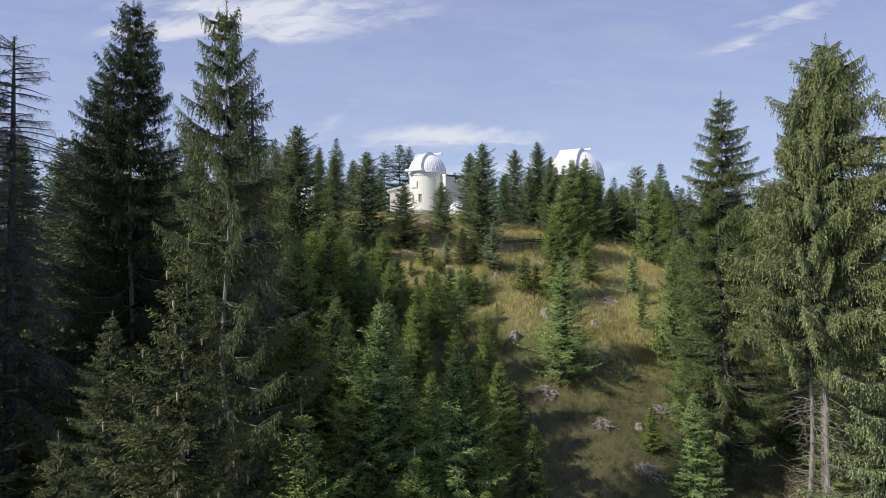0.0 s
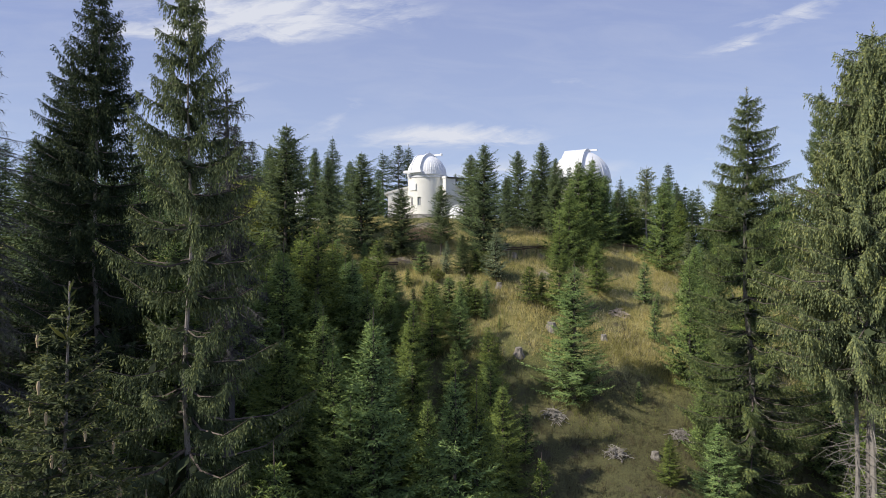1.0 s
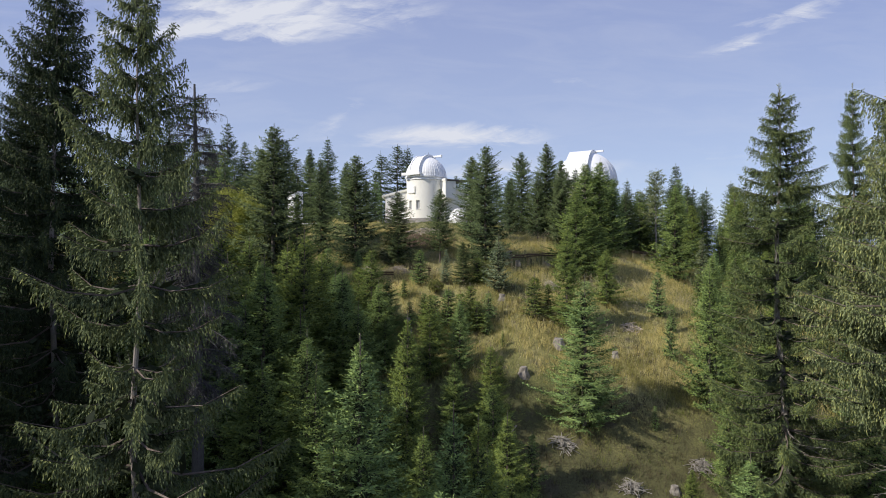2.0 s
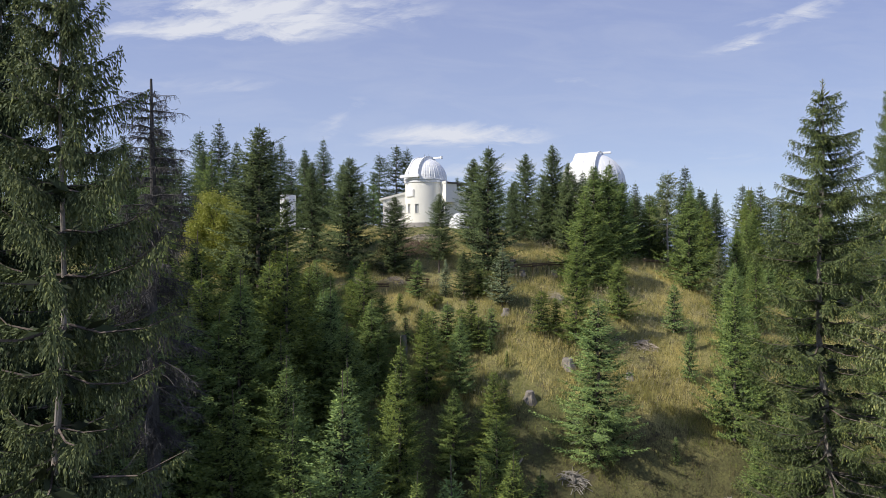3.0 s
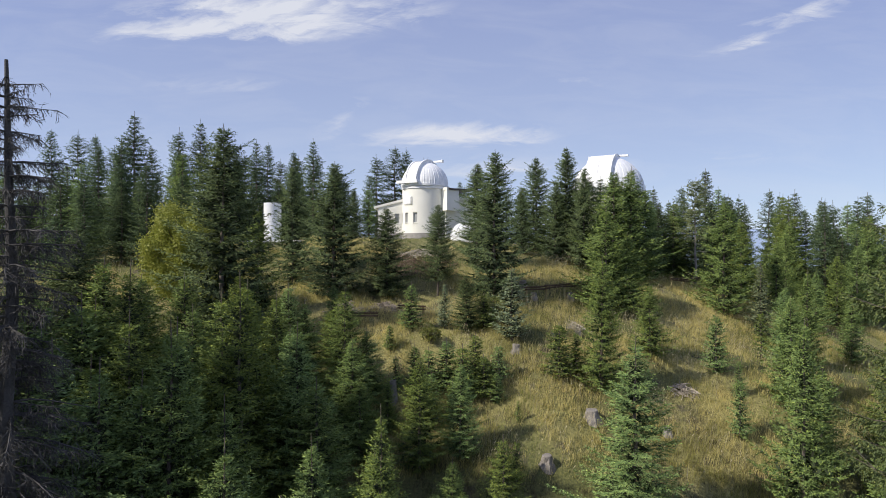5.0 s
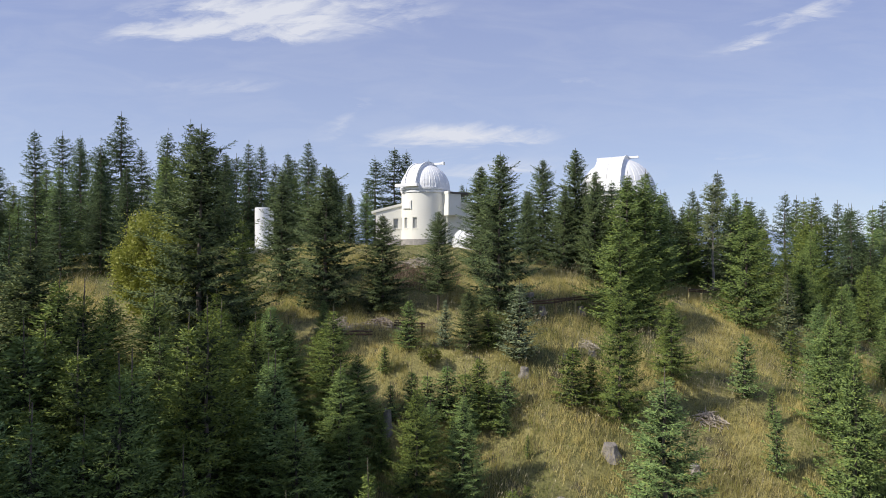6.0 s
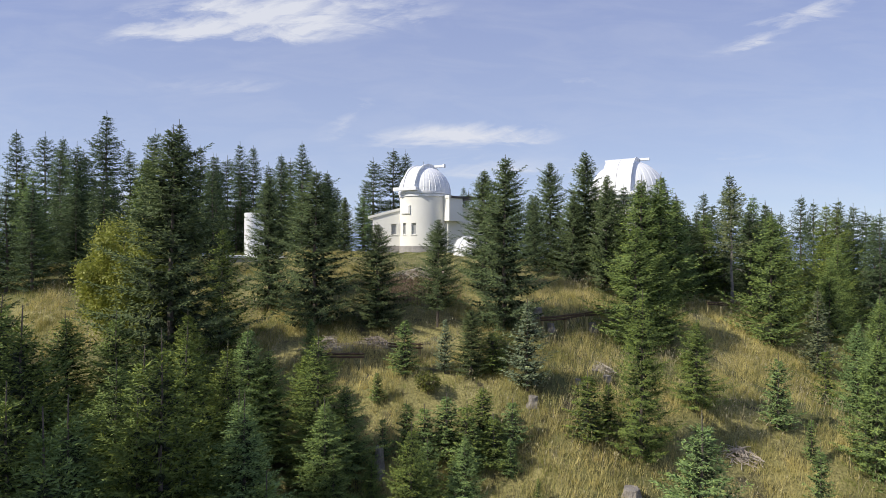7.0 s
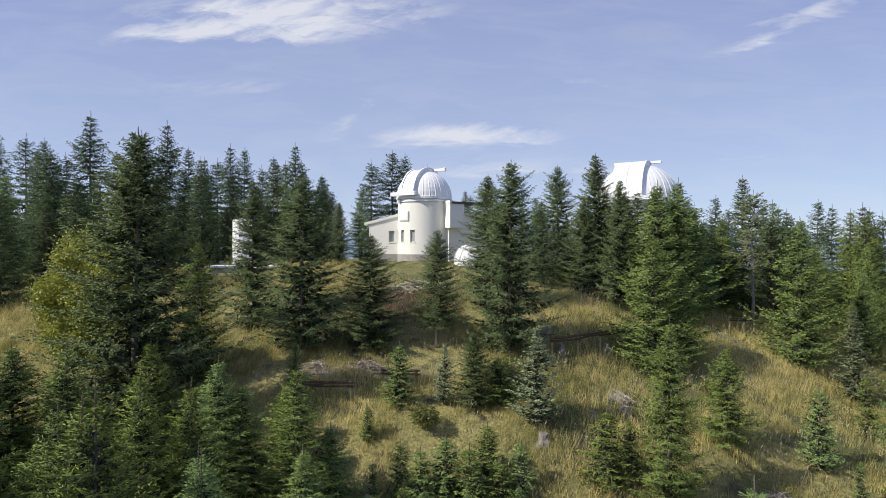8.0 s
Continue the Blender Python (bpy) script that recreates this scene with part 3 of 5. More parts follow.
def great_dome():
    """The second, larger dome that rises behind the trees."""
    cx, cy, r, cz = 19.9, 88.5, 4.2, 26.62
    base = gz(cx, cy)
    top = tagged(new("large_observatory"), "larger white telescope dome standing behind the spruces", "observatory")
    top.location = (cx, cy, base)
    h = cz - base
    part("tower_wall", lathe([(r - 0.25, -1.0), (r - 0.25, h - 0.4), (r + 0.15, h - 0.38), (r + 0.15, h - 0.02), (r, h)], 56, 0, 0), PLASTER, top, smooth=True)
    gores, rows = 32, 10
    w = 360 / gores
    bm = bmesh.new()
    grid = []
    for i in range(rows + 1):
        e = radians(90 * i / rows * 0.985)
        grid.append([bm.verts.new(polar((r + lift * math.cos(e)) * math.cos(e), k * w, r * math.sin(e), 0, 0)) for k, lift in ((0, 0), (0.07, 0.06), (0.14, 0), (0.57, 0.02), (1, 0))])
    for p, q in zip(grid, grid[1:]):
        for i in range(4):
            bm.faces.new((p[i], p[i + 1], q[i + 1], q[i]))
    me = bpy.data.meshes.new("dome_panel")
    bm.to_mesh(me)
    bm.free()
    me.materials.append(PAINTED_METAL)
    for i in range(gores):
        child("dome_panel", me, top).matrix_local = Matrix.Translation((0, 0, h)) @ Matrix.Rotation(radians(i * w), 4, "Z")
    turn = Matrix.Translation((0, 0, h)) @ Matrix.Rotation(radians(-27), 4, "Z")

    def arch(x0, x1, r0, r1, e0, e1):
        b = bmesh.new()
        ring = []
        for i in range(25):
            e = radians(e0 + (e1 - e0) * i / 24)
            ring.append([b.verts.new((x, -q * math.cos(e), q * math.sin(e))) for x, q in ((x0, r0), (x1, r0), (x1, r1), (x0, r1))])
        for p, q in zip(ring, ring[1:]):
            for i in range(4):
                b.faces.new((p[i], p[(i + 1) % 4], q[(i + 1) % 4], q[i]))
        b.faces.new(ring[0]), b.faces.new(ring[-1][::-1])
        bmesh.ops.recalc_face_normals(b, faces=b.faces)
        bmesh.ops.transform(b, matrix=turn, verts=b.verts)
        return b

    part("shutter", arch(-1.85, -0.40, r - 0.1, r + 0.18, 2, 128), PAINTED_METAL, top)
    part("shutter", arch(-0.35, 1.0, r - 0.1, r + 0.20, 2, 128), PAINTED_METAL, top)
    part("shutter_cheek", arch(1.0, 1.16, r - 0.5, r + 0.28, 2, 128), PAINTED_METAL, top)
    for lo, hi in (((-2.5, 0.3, r - 0.02), (2.3, 0.6, r + 0.24)), ((-2.6, -r - 0.45, 0.05), (2.6, -r + 0.05, 0.45))):
        b = box_bm(lo, hi, 0.02)
        bmesh.ops.transform(b, matrix=turn, verts=b.verts)
        part("shutter_rail", b, PAINTED_METAL, top)


great_dome()


def small_dome():
    cx, cy, r = 2.05, 76.0, 1.34
    base = gz(cx, cy)
    top = tagged(new("small_dome"), "small white fibreglass dome shelter standing on the grass", "dome")
    top.location = (cx, cy, base)
    cz = 20.85 - base
    part("base_ring", lathe([(r - 0.04, -0.6), (r - 0.04, cz - 0.05), (r + 0.05, cz - 0.04), (r + 0.05, cz + 0.04), (r - 0.02, cz + 0.05)], 40, 0, 0), PAINTED_METAL, top)
    part("shell", lathe([(max(r * math.cos(radians(6 * i)), 0.002), cz + r * math.sin(radians(6 * i))) for i in range(16)], 40, 0, 0), PAINTED_METAL, top, smooth=True)
    turn = Matrix.Translation((0, 0, cz)) @ Matrix.Rotation(radians(-52), 4, "Z")
    for x in (-0.36, 0.34):
        vs = [turn @ Vector((x, -math.sqrt(max((r + 0.03) ** 2 - x * x, 0)) * math.cos(radians(4 * i)), math.sqrt((r + 0.03) ** 2 - x * x) * math.sin(radians(4 * i)))) for i in range(31)]
        v, f = tube(vs, [0.045] * 31, 5)
        child("slit_rib", mesh_of("slit_rib", v, f, CONCRETE if x < 0 else PAINTED_METAL), top)


small_dome()


def white_tank():
    """The slim white cylinder and the flat-roofed bunker beside it."""
    cx, cy, r = -17.95, 78.0, 0.9
    base = gz(cx, cy)
    top = tagged(new("white_cylinder_tower"), "slim plain white cylindrical tower of sheet metal", "tower")
    top.location = (cx, cy, base)
    h = 24.3 - base
    pts = [(r, -0.8), (r, h - 2.45), (r + 0.012, h - 2.44), (r + 0.012, h - 2.40), (r, h - 2.39), (r, h - 0.02), (r - 0.02, h), (0.01, h + 0.03)]
    part("shell", lathe(pts, 36, 0, 0), PAINTED_METAL, top)
    bunker = tagged(new("bunker"), "low concrete shed with a thin flat white roof", "shed")
    bx, by = -16.7, 75.0
    bunker.location = (bx, by, gz(bx, by))
    roof = 20.34 - bunker.location.z
    part("wall", box_bm((-2.4, -1.4, -1.2), (2.5, 1.6, roof - 0.16), 0.01), CONCRETE, bunker)
    part("roof", box_bm((-2.7, -1.75, roof - 0.16), (2.8, 1.9, roof), 0.015), PAINTED_METAL, bunker, "thin white roof slab")


white_tank()

# ---- trees ----


def unit(a):
    return a / np.maximum(np.linalg.norm(a, axis=-1, keepdims=True), 1e-9)


def blades(name, p, d, length, width, rng, mat):
    """Many thin bare twigs: base p, direction d, as one mesh of triangles."""
    d = unit(d)
    side = unit(np.cross(d, unit(rng.normal(size=d.shape))))
    l, w = length[:, None], width[:, None]
    verts = np.stack([p - side * w, p + side * w, p + d * l], 1).reshape(-1, 3)
    k = np.arange(len(p)) * 3
    return quick_mesh(name, verts, np.stack([k, k + 1, k + 2], 1), mat)


def shoots(name, p, d, length, width, tint, rng, mats, soft):
    """Needle shoots as small kites: base p, direction d. tint: the share of young, lighter shoots, 2 for the dark inner
    ones that stand for shade.
    soft: how far the shading follows the round of the crown, as bundles of needles do."""
    d = unit(d)
    side = unit(np.cross(d, unit(rng.normal(size=d.shape))))
    l, w = length[:, None], width[:, None]
    face = np.cross(side, d)
    out = p[:, :2] / np.maximum(np.linalg.norm(p[:, :2], axis=1, keepdims=True), 0.05)
    out = unit(np.concatenate([out, np.full((len(p), 1), 0.75)], 1) + 0.35 * rng.normal(size=p.shape))
    flip = np.where((face * out).sum(1) < 0, -1.0, 1.0)[:, None]
    side, face = side * flip, face * flip
    mid = p + d * l * 0.42
    verts = np.stack([p, mid - side * w, p + d * l, mid + side * w], 1).reshape(-1, 3)
    k = np.arange(len(p)) * 4
    me = quick_mesh(name, verts, np.stack([k, k + 3, k + 2, k + 1], 1), mats[0])
    for m in mats[1:]:
        me.materials.append(m)
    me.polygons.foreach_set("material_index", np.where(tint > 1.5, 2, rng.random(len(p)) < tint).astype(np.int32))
    me.normals_split_custom_set(np.repeat(unit(out * soft + face * (1 - soft)), 4, 0).tolist())
    return me


def leaves(name, p, d, length, width, rng, mat):
    """Many small folded leaves, as one mesh of quads."""
    d = unit(d)
    side = unit(np.cross(d, unit(rng.normal(size=d.shape))))
    up = np.cross(side, d)
    l, w = length[:, None], width[:, None]
    verts = np.stack([p, p + d * l * 0.45 + side * w + up * w * 0.35, p + d * l, p + d * l * 0.45 - side * w + up * w * 0.35], 1).reshape(-1, 3)
    k = np.arange(len(p)) * 4
    return quick_mesh(name, verts, np.stack([k, k + 1, k + 2, k + 3], 1), mat)


def joined(name, tubes, mat, second=None, plain=1):
    """One mesh of many tubes; all but the first few take the second material."""
    verts, faces, first = [], [], 0
    for j, (v, f) in enumerate(tubes):
        k = len(verts)
        verts += v
        faces += [tuple(i + k for i in q) for q in f]
        if j < plain:
            first = len(faces)
    me = mesh_of(name, verts, faces, mat)
    if second:
        me.materials.append(second)
        me.polygons.foreach_set("material_index", (np.arange(len(faces)) >= first).astype(np.int32))
    return me


def conifer_meshes(h, radius, seed, needle, bark, clear=0.04, whorl=0.4, per=6, between=3, droop=0.2, lift=0.25, hang=0.2, tassel=0.0, twig=0.4, grain=1.0, ragged=0.15, power=0.9,
                   lean=0.0, up_top=0.7, stop=0.965, thick=1.0, limb=None, dead=0.0, snags=0, cones=0, core=6, soft=0.5, limbs=True, full=0.12, peak=0.35, close=1.0, plump=1.0):
    """Trunk (with limbs and dead snags), needle crown and cone meshes of a conifer of height h standing at the origin."""
    rng = np.random.default_rng(seed)
    wob = 0.004 * h
    sway = [(lean * (k / 6) ** 1.5 + wob * rng.normal() * (0 < k < 6), wob * rng.normal() * (0 < k < 6), h * k / 6) for k in range(7)]
    sx, sy, sz = (np.array([q[i] for q in sway]) for i in range(3))
    r0 = (0.0105 * h + 0.02) * thick
    bole = [tube([(sx[0], sy[0], -0.5)] + sway, [r0 * 1.25] + [max(r0 * (1 - k / 6) ** 0.85, 0.010) for k in range(7)], 8)]
    # one row for each branch: height, azimuth, length
    rows = []
    z, az = clear * h, rng.uniform(0, 6.28)
    lobe, lobe2 = rng.uniform(0, 6.28), rng.uniform(0, 6.28)
    while z < h * stop:
        u = (1 - z / h) / (1 - clear)
        reach = radius * u ** power * min(1.0, u / 0.3) ** peak * min(1.0, 0.62 + 0.38 * (1 - u) / full)
        step = whorl * rng.uniform(0.8, 1.2) * (0.5 + 0.5 * min(1, 1.8 * u))
        ring = 1 + 0.5 * ragged * rng.normal()
        n = per if u > 0.12 else max(4, per - 1)
        for i in range(n):
            az += 6.2832 / n + rng.normal() * 0.22
            rows.append((z + rng.normal() * 0.07 * step, az, reach * ring * (1 + ragged * rng.normal())))
        for i in range(between):
            rows.append((z + rng.uniform(0.2, 0.8) * step, rng.uniform(0, 6.28), reach * rng.uniform(0.55, 0.95)))
        z += step
    bz, ba, bl = np.array(rows).T
    f = bz / h
    u = np.clip((1 - f) / (1 - clear), 0, 1)
    bl = np.maximum(bl * (1 + 0.10 * np.sin(2 * ba + lobe) + 0.08 * np.sin(3 * ba + lobe2 + 9 * f)), 0.02 + 0.012 * h * u ** 0.3)
    count = len(bl)
    rise = up_top * f ** 2.6 - droop * np.minimum(1.0, 2.0 * u) * 0.9 + rng.normal(size=count) * 0.07
    curl = lift * (0.35 + 0.65 * np.minimum(1, 1.6 * u))
    bend = rng.normal(size=count) * 0.12
    bx, by, hx, hy = np.interp(bz, sz, sx), np.interp(bz, sz, sy), np.cos(ba), np.sin(ba)

    def at(b, q):
        run, aside = bl[b] * q, bl[b] * bend[b] * q * q
        zz = bz[b] + bl[b] * (rise[b] * q + curl[b] * q ** 2.2 - droop * 0.45 * q * (1 - q))
        return np.stack([bx[b] + hx[b] * run - hy[b] * aside, by[b] + hy[b] * run + hx[b] * aside, zz], -1)

    wood = []
    if limbs:
        for b in np.nonzero(bl > 0.5)[0]:
            w = 0.006 + 0.009 * bl[b]
            wood.append(tube([tuple(at(b, q)) for q in (0.0, 0.3, 0.65, 1.0)], [w, w * 0.8, w * 0.5, w * 0.15], 3, cap=False))
    # dead grey snags between the living branches and on the bare lower trunk
    for i in range(snags):
        zs = rng.uniform(max(clear * h * (1 - dead), 0.3), h * min(0.66, clear + 0.3))
        a = rng.uniform(0, 6.28)
        ln = rng.uniform(0.4, 1.0) * min(1.7, 0.35 * radius * (1.3 - zs / h) + 0.5)
        o, go = np.array([np.interp(zs, sz, sx), np.interp(zs, sz, sy), zs]), np.array([math.cos(a), math.sin(a), rng.uniform(-0.45, 0.1)])
        pts = [o, o + go * ln * 0.5 + rng.normal(size=3) * 0.06, o + go * ln + np.array([0, 0, rng.uniform(-0.35, 0.15) * ln])]
        bole.append(tube([tuple(q) for q in pts], [0.02, 0.014, 0.005], 3, cap=False))
        for k in range(3):
            e = pts[1] * (1 - k / 3) + pts[2] * k / 3
            bole.append(tube([tuple(e), tuple(e + (go + rng.normal(size=3) * 0.7) * ln * rng.uniform(0.15, 0.4))], [0.008, 0.003], 3, cap=False))
    # points along the branches from which twigs leave
    n = np.maximum(3, (bl / (0.095 * grain * close)).astype(int))
    b = np.repeat(np.arange(count), n)
    q = (np.arange(len(b)) - np.repeat(np.cumsum(n) - n, n) + rng.uniform(0.1, 0.9, len(b))) / np.repeat(n, n)
    q = 0.08 + 0.92 * q
    o, tan = at(b, q), unit(at(b, q + 0.02) - at(b, q - 0.02))
    across = np.stack([-hy[b], hx[b], np.zeros(len(b))], -1)
    down = np.array([0, 0, -1.0])
    size = np.minimum(1.0, 0.25 + bl[b] / 1.5)
    fan = twig * size * (0.25 + 0.75 * np.clip((1 - q) * 2.2, 0, 1) ** 0.8) * np.clip(0.55 + 1.5 * q, 0, 1)
    P, D, N, G, Q = [], [], [], [], []
    for side in (-1, 1):
        P.append(o), Q.append(q), N.append(fan * rng.uniform(0.6, 1.25, len(b))), G.append(hang * rng.uniform(0.4, 1.6, len(b)))
        D.append(unit(tan * 0.85 + side * across * rng.uniform(0.5, 1.0, len(b))[:, None] + rng.normal(size=o.shape) * 0.16 + down * 0.08))
    if tassel:
        ln = tassel * rng.uniform(0.35, 1.3, len(b)) * np.clip(size, 0.3, 1) * (0.45 + 0.55 * np.sin(np.pi * np.clip(q, 0, 1)))
        P.append(o), Q.append(q), N.append(ln), G.append(np.full(len(b), 0.3))
        D.append(unit(down + tan * 0.25 + rng.normal(size=o.shape) * 0.16))
    else:
        P.append(o), Q.append(q), N.append(fan * 0.6 * rng.uniform(0.6, 1.2, len(b))), G.append(np.zeros(len(b)))
        D.append(unit(tan * 0.8 + np.array([0, 0, 1.0]) * rng.choice([-0.45, 0.7], len(b))[:, None] + rng.normal(size=o.shape) * 0.3))
    cat = np.concatenate
    P, D, N, G, Q = cat(P), cat(D), cat(N), cat(G), cat(Q)
    # shoots along the twigs, left and right by turns
    n = np.maximum(2, (N / (0.062 * grain)).astype(int))
    t = np.repeat(np.arange(len(P)), n)
    i = np.arange(len(t)) - np.repeat(np.cumsum(n) - n, n)
    s = (i + rng.uniform(0.0, 0.6, len(t))) / np.repeat(n, n)
    L, H = N[t][:, None], G[t][:, None]
    S = s[:, None]
    pos = P[t] + D[t] * L * S + down * H * L * S * S
    run = unit(D[t] + down * 2 * H * S)
    lat = unit(np.cross(run, np.array([0, 0, 1.0]) + 0.3 * rng.normal(size=run.shape)))
    way = run + np.where(i % 2 == 0, 1.0, -1.0)[:, None] * lat * rng.uniform(0.2, 0.85, len(t))[:, None] * (0.42 if tassel else 1.0) + 0.16 * rng.normal(size=run.shape)
    ln = np.minimum(0.125 * grain, 0.05 * grain + 0.5 * N[t]) * rng.uniform(0.7, 1.3, len(t))
    wd = 0.0165 * grain * plump * rng.uniform(0.75, 1.25, len(t)) * np.clip(0.6 + ln / (0.25 * grain), 0, 1.1)
    tint = 0.08 + 0.55 * np.clip((Q[t] - 0.45) / 0.55, 0, 1) * (0.4 + 0.6 * s)
    # inner twigs, in a dark colour that stands for the shade within the crown
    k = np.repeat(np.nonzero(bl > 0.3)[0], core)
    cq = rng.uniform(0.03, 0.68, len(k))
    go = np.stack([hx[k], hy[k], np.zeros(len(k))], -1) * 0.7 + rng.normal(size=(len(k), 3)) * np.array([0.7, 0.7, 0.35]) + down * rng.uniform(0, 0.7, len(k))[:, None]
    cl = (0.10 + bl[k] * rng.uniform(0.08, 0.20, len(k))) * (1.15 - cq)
    # leader shoot and its small crown of side shoots
    zz = np.linspace(h * (stop - 0.02), h * 0.995, 22)
    lead = np.stack([np.interp(zz, sz, sx), np.interp(zz, sz, sy), zz], -1)
    turn = np.arange(22) * 2.4
    ld = np.stack([np.cos(turn), np.sin(turn), np.full(22, 1.5)], -1)
    star = (0.03 * h * rng.uniform(0.7, 1.2, 6)).clip(0.1, 0.34)
    a = np.arange(6) * 1.047 + rng.normal(size=6) * 0.2
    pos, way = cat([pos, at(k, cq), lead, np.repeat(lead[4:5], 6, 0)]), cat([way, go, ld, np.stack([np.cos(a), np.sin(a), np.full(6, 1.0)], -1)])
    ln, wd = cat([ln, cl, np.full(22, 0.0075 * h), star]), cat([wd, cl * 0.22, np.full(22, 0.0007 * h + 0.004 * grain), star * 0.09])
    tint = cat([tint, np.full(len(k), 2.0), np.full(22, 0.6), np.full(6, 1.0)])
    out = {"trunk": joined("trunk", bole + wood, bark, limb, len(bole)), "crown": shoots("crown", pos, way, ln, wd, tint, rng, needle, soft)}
    if cones:
        pick = np.nonzero((f[b] > 0.62) & (q > 0.5) & (bl[b] > 0.35))[0]
        out["cone"] = o[rng.choice(pick, min(cones, len(pick)), replace=False)]
    return out


SHADE, AGEING = (NEEDLE_SHADE, TIP_SHADE, INNER_SHADE), (NEEDLE_AGEING, TIP_AGEING, INNER_SHADE)
OLD, MIXED, DARK, YOUNG, PINE = (NEEDLE_OLD, TIP_OLD, INNER_SHADE), (NEEDLE_MIXED, TIP_MIXED, INNER_SHADE), (NEEDLE_DARK, TIP_DARK, INNER_SHADE), (NEEDLE_YOUNG, TIP_YOUNG, INNER_SHADE), (NEEDLE_PINE, TIP_PINE, INNER_SHADE)
PROTO = {}
AGED = dict(h=23, bark=BARK_GREY, limb=BARK, grain=1.0, core=14, soft=0.3, between=0, per=6, whorl=1.15, stop=0.978, hang=0.9, tassel=0.5, twig=0.40, ragged=0.18, peak=0.12, close=0.52, plump=1.3, up_top=0.3)
FRESH = dict(h=9, needle=YOUNG, bark=BARK, clear=0.02, whorl=0.36, per=6, between=3, lift=0.32, hang=0.12, twig=0.42, grain=0.95, ragged=0.19, power=0.76, stop=0.925, peak=0.5, up_top=0.95, core=9, limbs=False)
STAND = dict(h=11, needle=MIXED, bark=BARK, clear=0.02, whorl=0.44, per=6, between=4, lift=0.3, hang=0.16, twig=0.46, grain=1.15, ragged=0.14, power=0.58, core=10, limbs=False)
DISTANT = dict(h=15, needle=DARK, bark=BARK, whorl=0.72, per=6, between=2, droop=0.28, lift=0.34, hang=0.25, twig=0.60, grain=1.8, ragged=0.18, power=0.66, core=9, stop=0.95, limbs=False)
KINDS = {
    # old spruces with hanging twigs
    "old_a": dict(AGED, radius=3.7, seed=1, needle=OLD, clear=0.48, dead=0.85, snags=110, whorl=0.8, between=1, grain=0.9, droop=0.42, lift=0.30, tassel=0.62, power=0.56, thick=0.55),
    "old_c": dict(AGED, radius=3.5, seed=52, needle=OLD, clear=0.14, dead=0.5, snags=80, whorl=0.8, between=1, droop=0.44, lift=0.32, tassel=0.62, power=0.56, thick=0.55),
    "cone_top": dict(AGED, radius=2.4, seed=4, needle=AGEING, clear=0.5, dead=0.9, snags=30, whorl=0.46, between=3, droop=0.22, lift=0.32, hang=0.35, tassel=0.0, twig=0.36, ragged=0.17, power=0.7, cones=110, thick=0.62, peak=0.2, grain=0.62, close=0.9, plump=1.0, core=16),
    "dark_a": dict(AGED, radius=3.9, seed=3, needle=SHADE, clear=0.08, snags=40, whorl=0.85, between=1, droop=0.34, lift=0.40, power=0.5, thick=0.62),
    "dark_b": dict(AGED, radius=3.4, seed=23, needle=MIXED, clear=0.05, snags=60, whorl=0.9, droop=0.30, lift=0.44, tassel=0.42, power=0.58, thick=0.62, between=2, grain=0.85, close=0.45, plump=1.05),
    "dark_c": dict(AGED, radius=3.8, seed=51, needle=AGEING, clear=0.06, snags=70, whorl=0.95, between=1, droop=0.32, lift=0.38, tassel=0.5, power=0.47, thick=0.6, grain=0.82),
    # slope trees
    "young_a": dict(FRESH, radius=2.35, seed=5, droop=0.12),
    "young_b": dict(FRESH, radius=2.1, seed=6, droop=0.16, ragged=0.16),
    "young_c": dict(FRESH, radius=2.5, seed=7, droop=0.18, whorl=0.42),
    "young_d": dict(FRESH, radius=2.2, seed=27, droop=0.08, power=0.84),
    "stand_a": dict(STAND, radius=2.9, seed=8, droop=0.17, core=14),
    "stand_b": dict(STAND, core=15, radius=2.65, seed=9, droop=0.15, ragged=0.17),
    "stand_c": dict(STAND, radius=2.6, seed=10, droop=0.12, clear=0.18),
    # the same slope trees where they stand farther off
    "mid_a": dict(FRESH, radius=2.35, seed=35, droop=0.14, grain=1.4),
    "mid_b": dict(FRESH, radius=2.1, seed=36, droop=0.17, grain=1.4, ragged=0.16),
    "mid_c": dict(FRESH, radius=2.45, seed=37, droop=0.18, grain=1.4),
    # saplings
    "sapling_a": dict(FRESH, h=3.2, radius=0.85, seed=11, whorl=0.22, per=5, between=3, droop=0.05, lift=0.2, twig=0.26, grain=1.0, ragged=0.16, stop=0.88),
    "sapling_b": dict(FRESH, h=3.2, radius=0.78, seed=12, whorl=0.22, per=5, between=2, droop=0.05, lift=0.24, twig=0.26, grain=1.0, ragged=0.24, stop=0.88),
    "pine_sapling": dict(FRESH, h=4.2, radius=0.95, seed=13, needle=PINE, clear=0.06, whorl=0.26, per=6, between=2, droop=-0.2, lift=0.25, twig=0.3, grain=1.1, ragged=0.2, up_top=0.6),
    # far forest, lighter meshes
    "far_a": dict(DISTANT, radius=2.9, seed=15, clear=0.04),
    "far_b": dict(DISTANT, radius=2.6, seed=16, clear=0.07, droop=0.32, ragged=0.22, power=0.58),
    "far_c": dict(DISTANT, radius=2.3, seed=17, clear=0.22, droop=0.34, ragged=0.26, power=0.58, between=1, whorl=0.66),
    "far_d": dict(DISTANT, radius=2.8, seed=19, clear=0.04, needle=YOUNG, droop=0.22),
    "tall_pine": dict(DISTANT, h=10, radius=1.7, seed=18, needle=OLD, bark=BARK_GREY, clear=0.42, whorl=0.5, per=5, between=2, droop=0.05, lift=0.2, hang=0.1, grain=1.6, ragged=0.3, power=0.5, snags=14, dead=0.4),
}
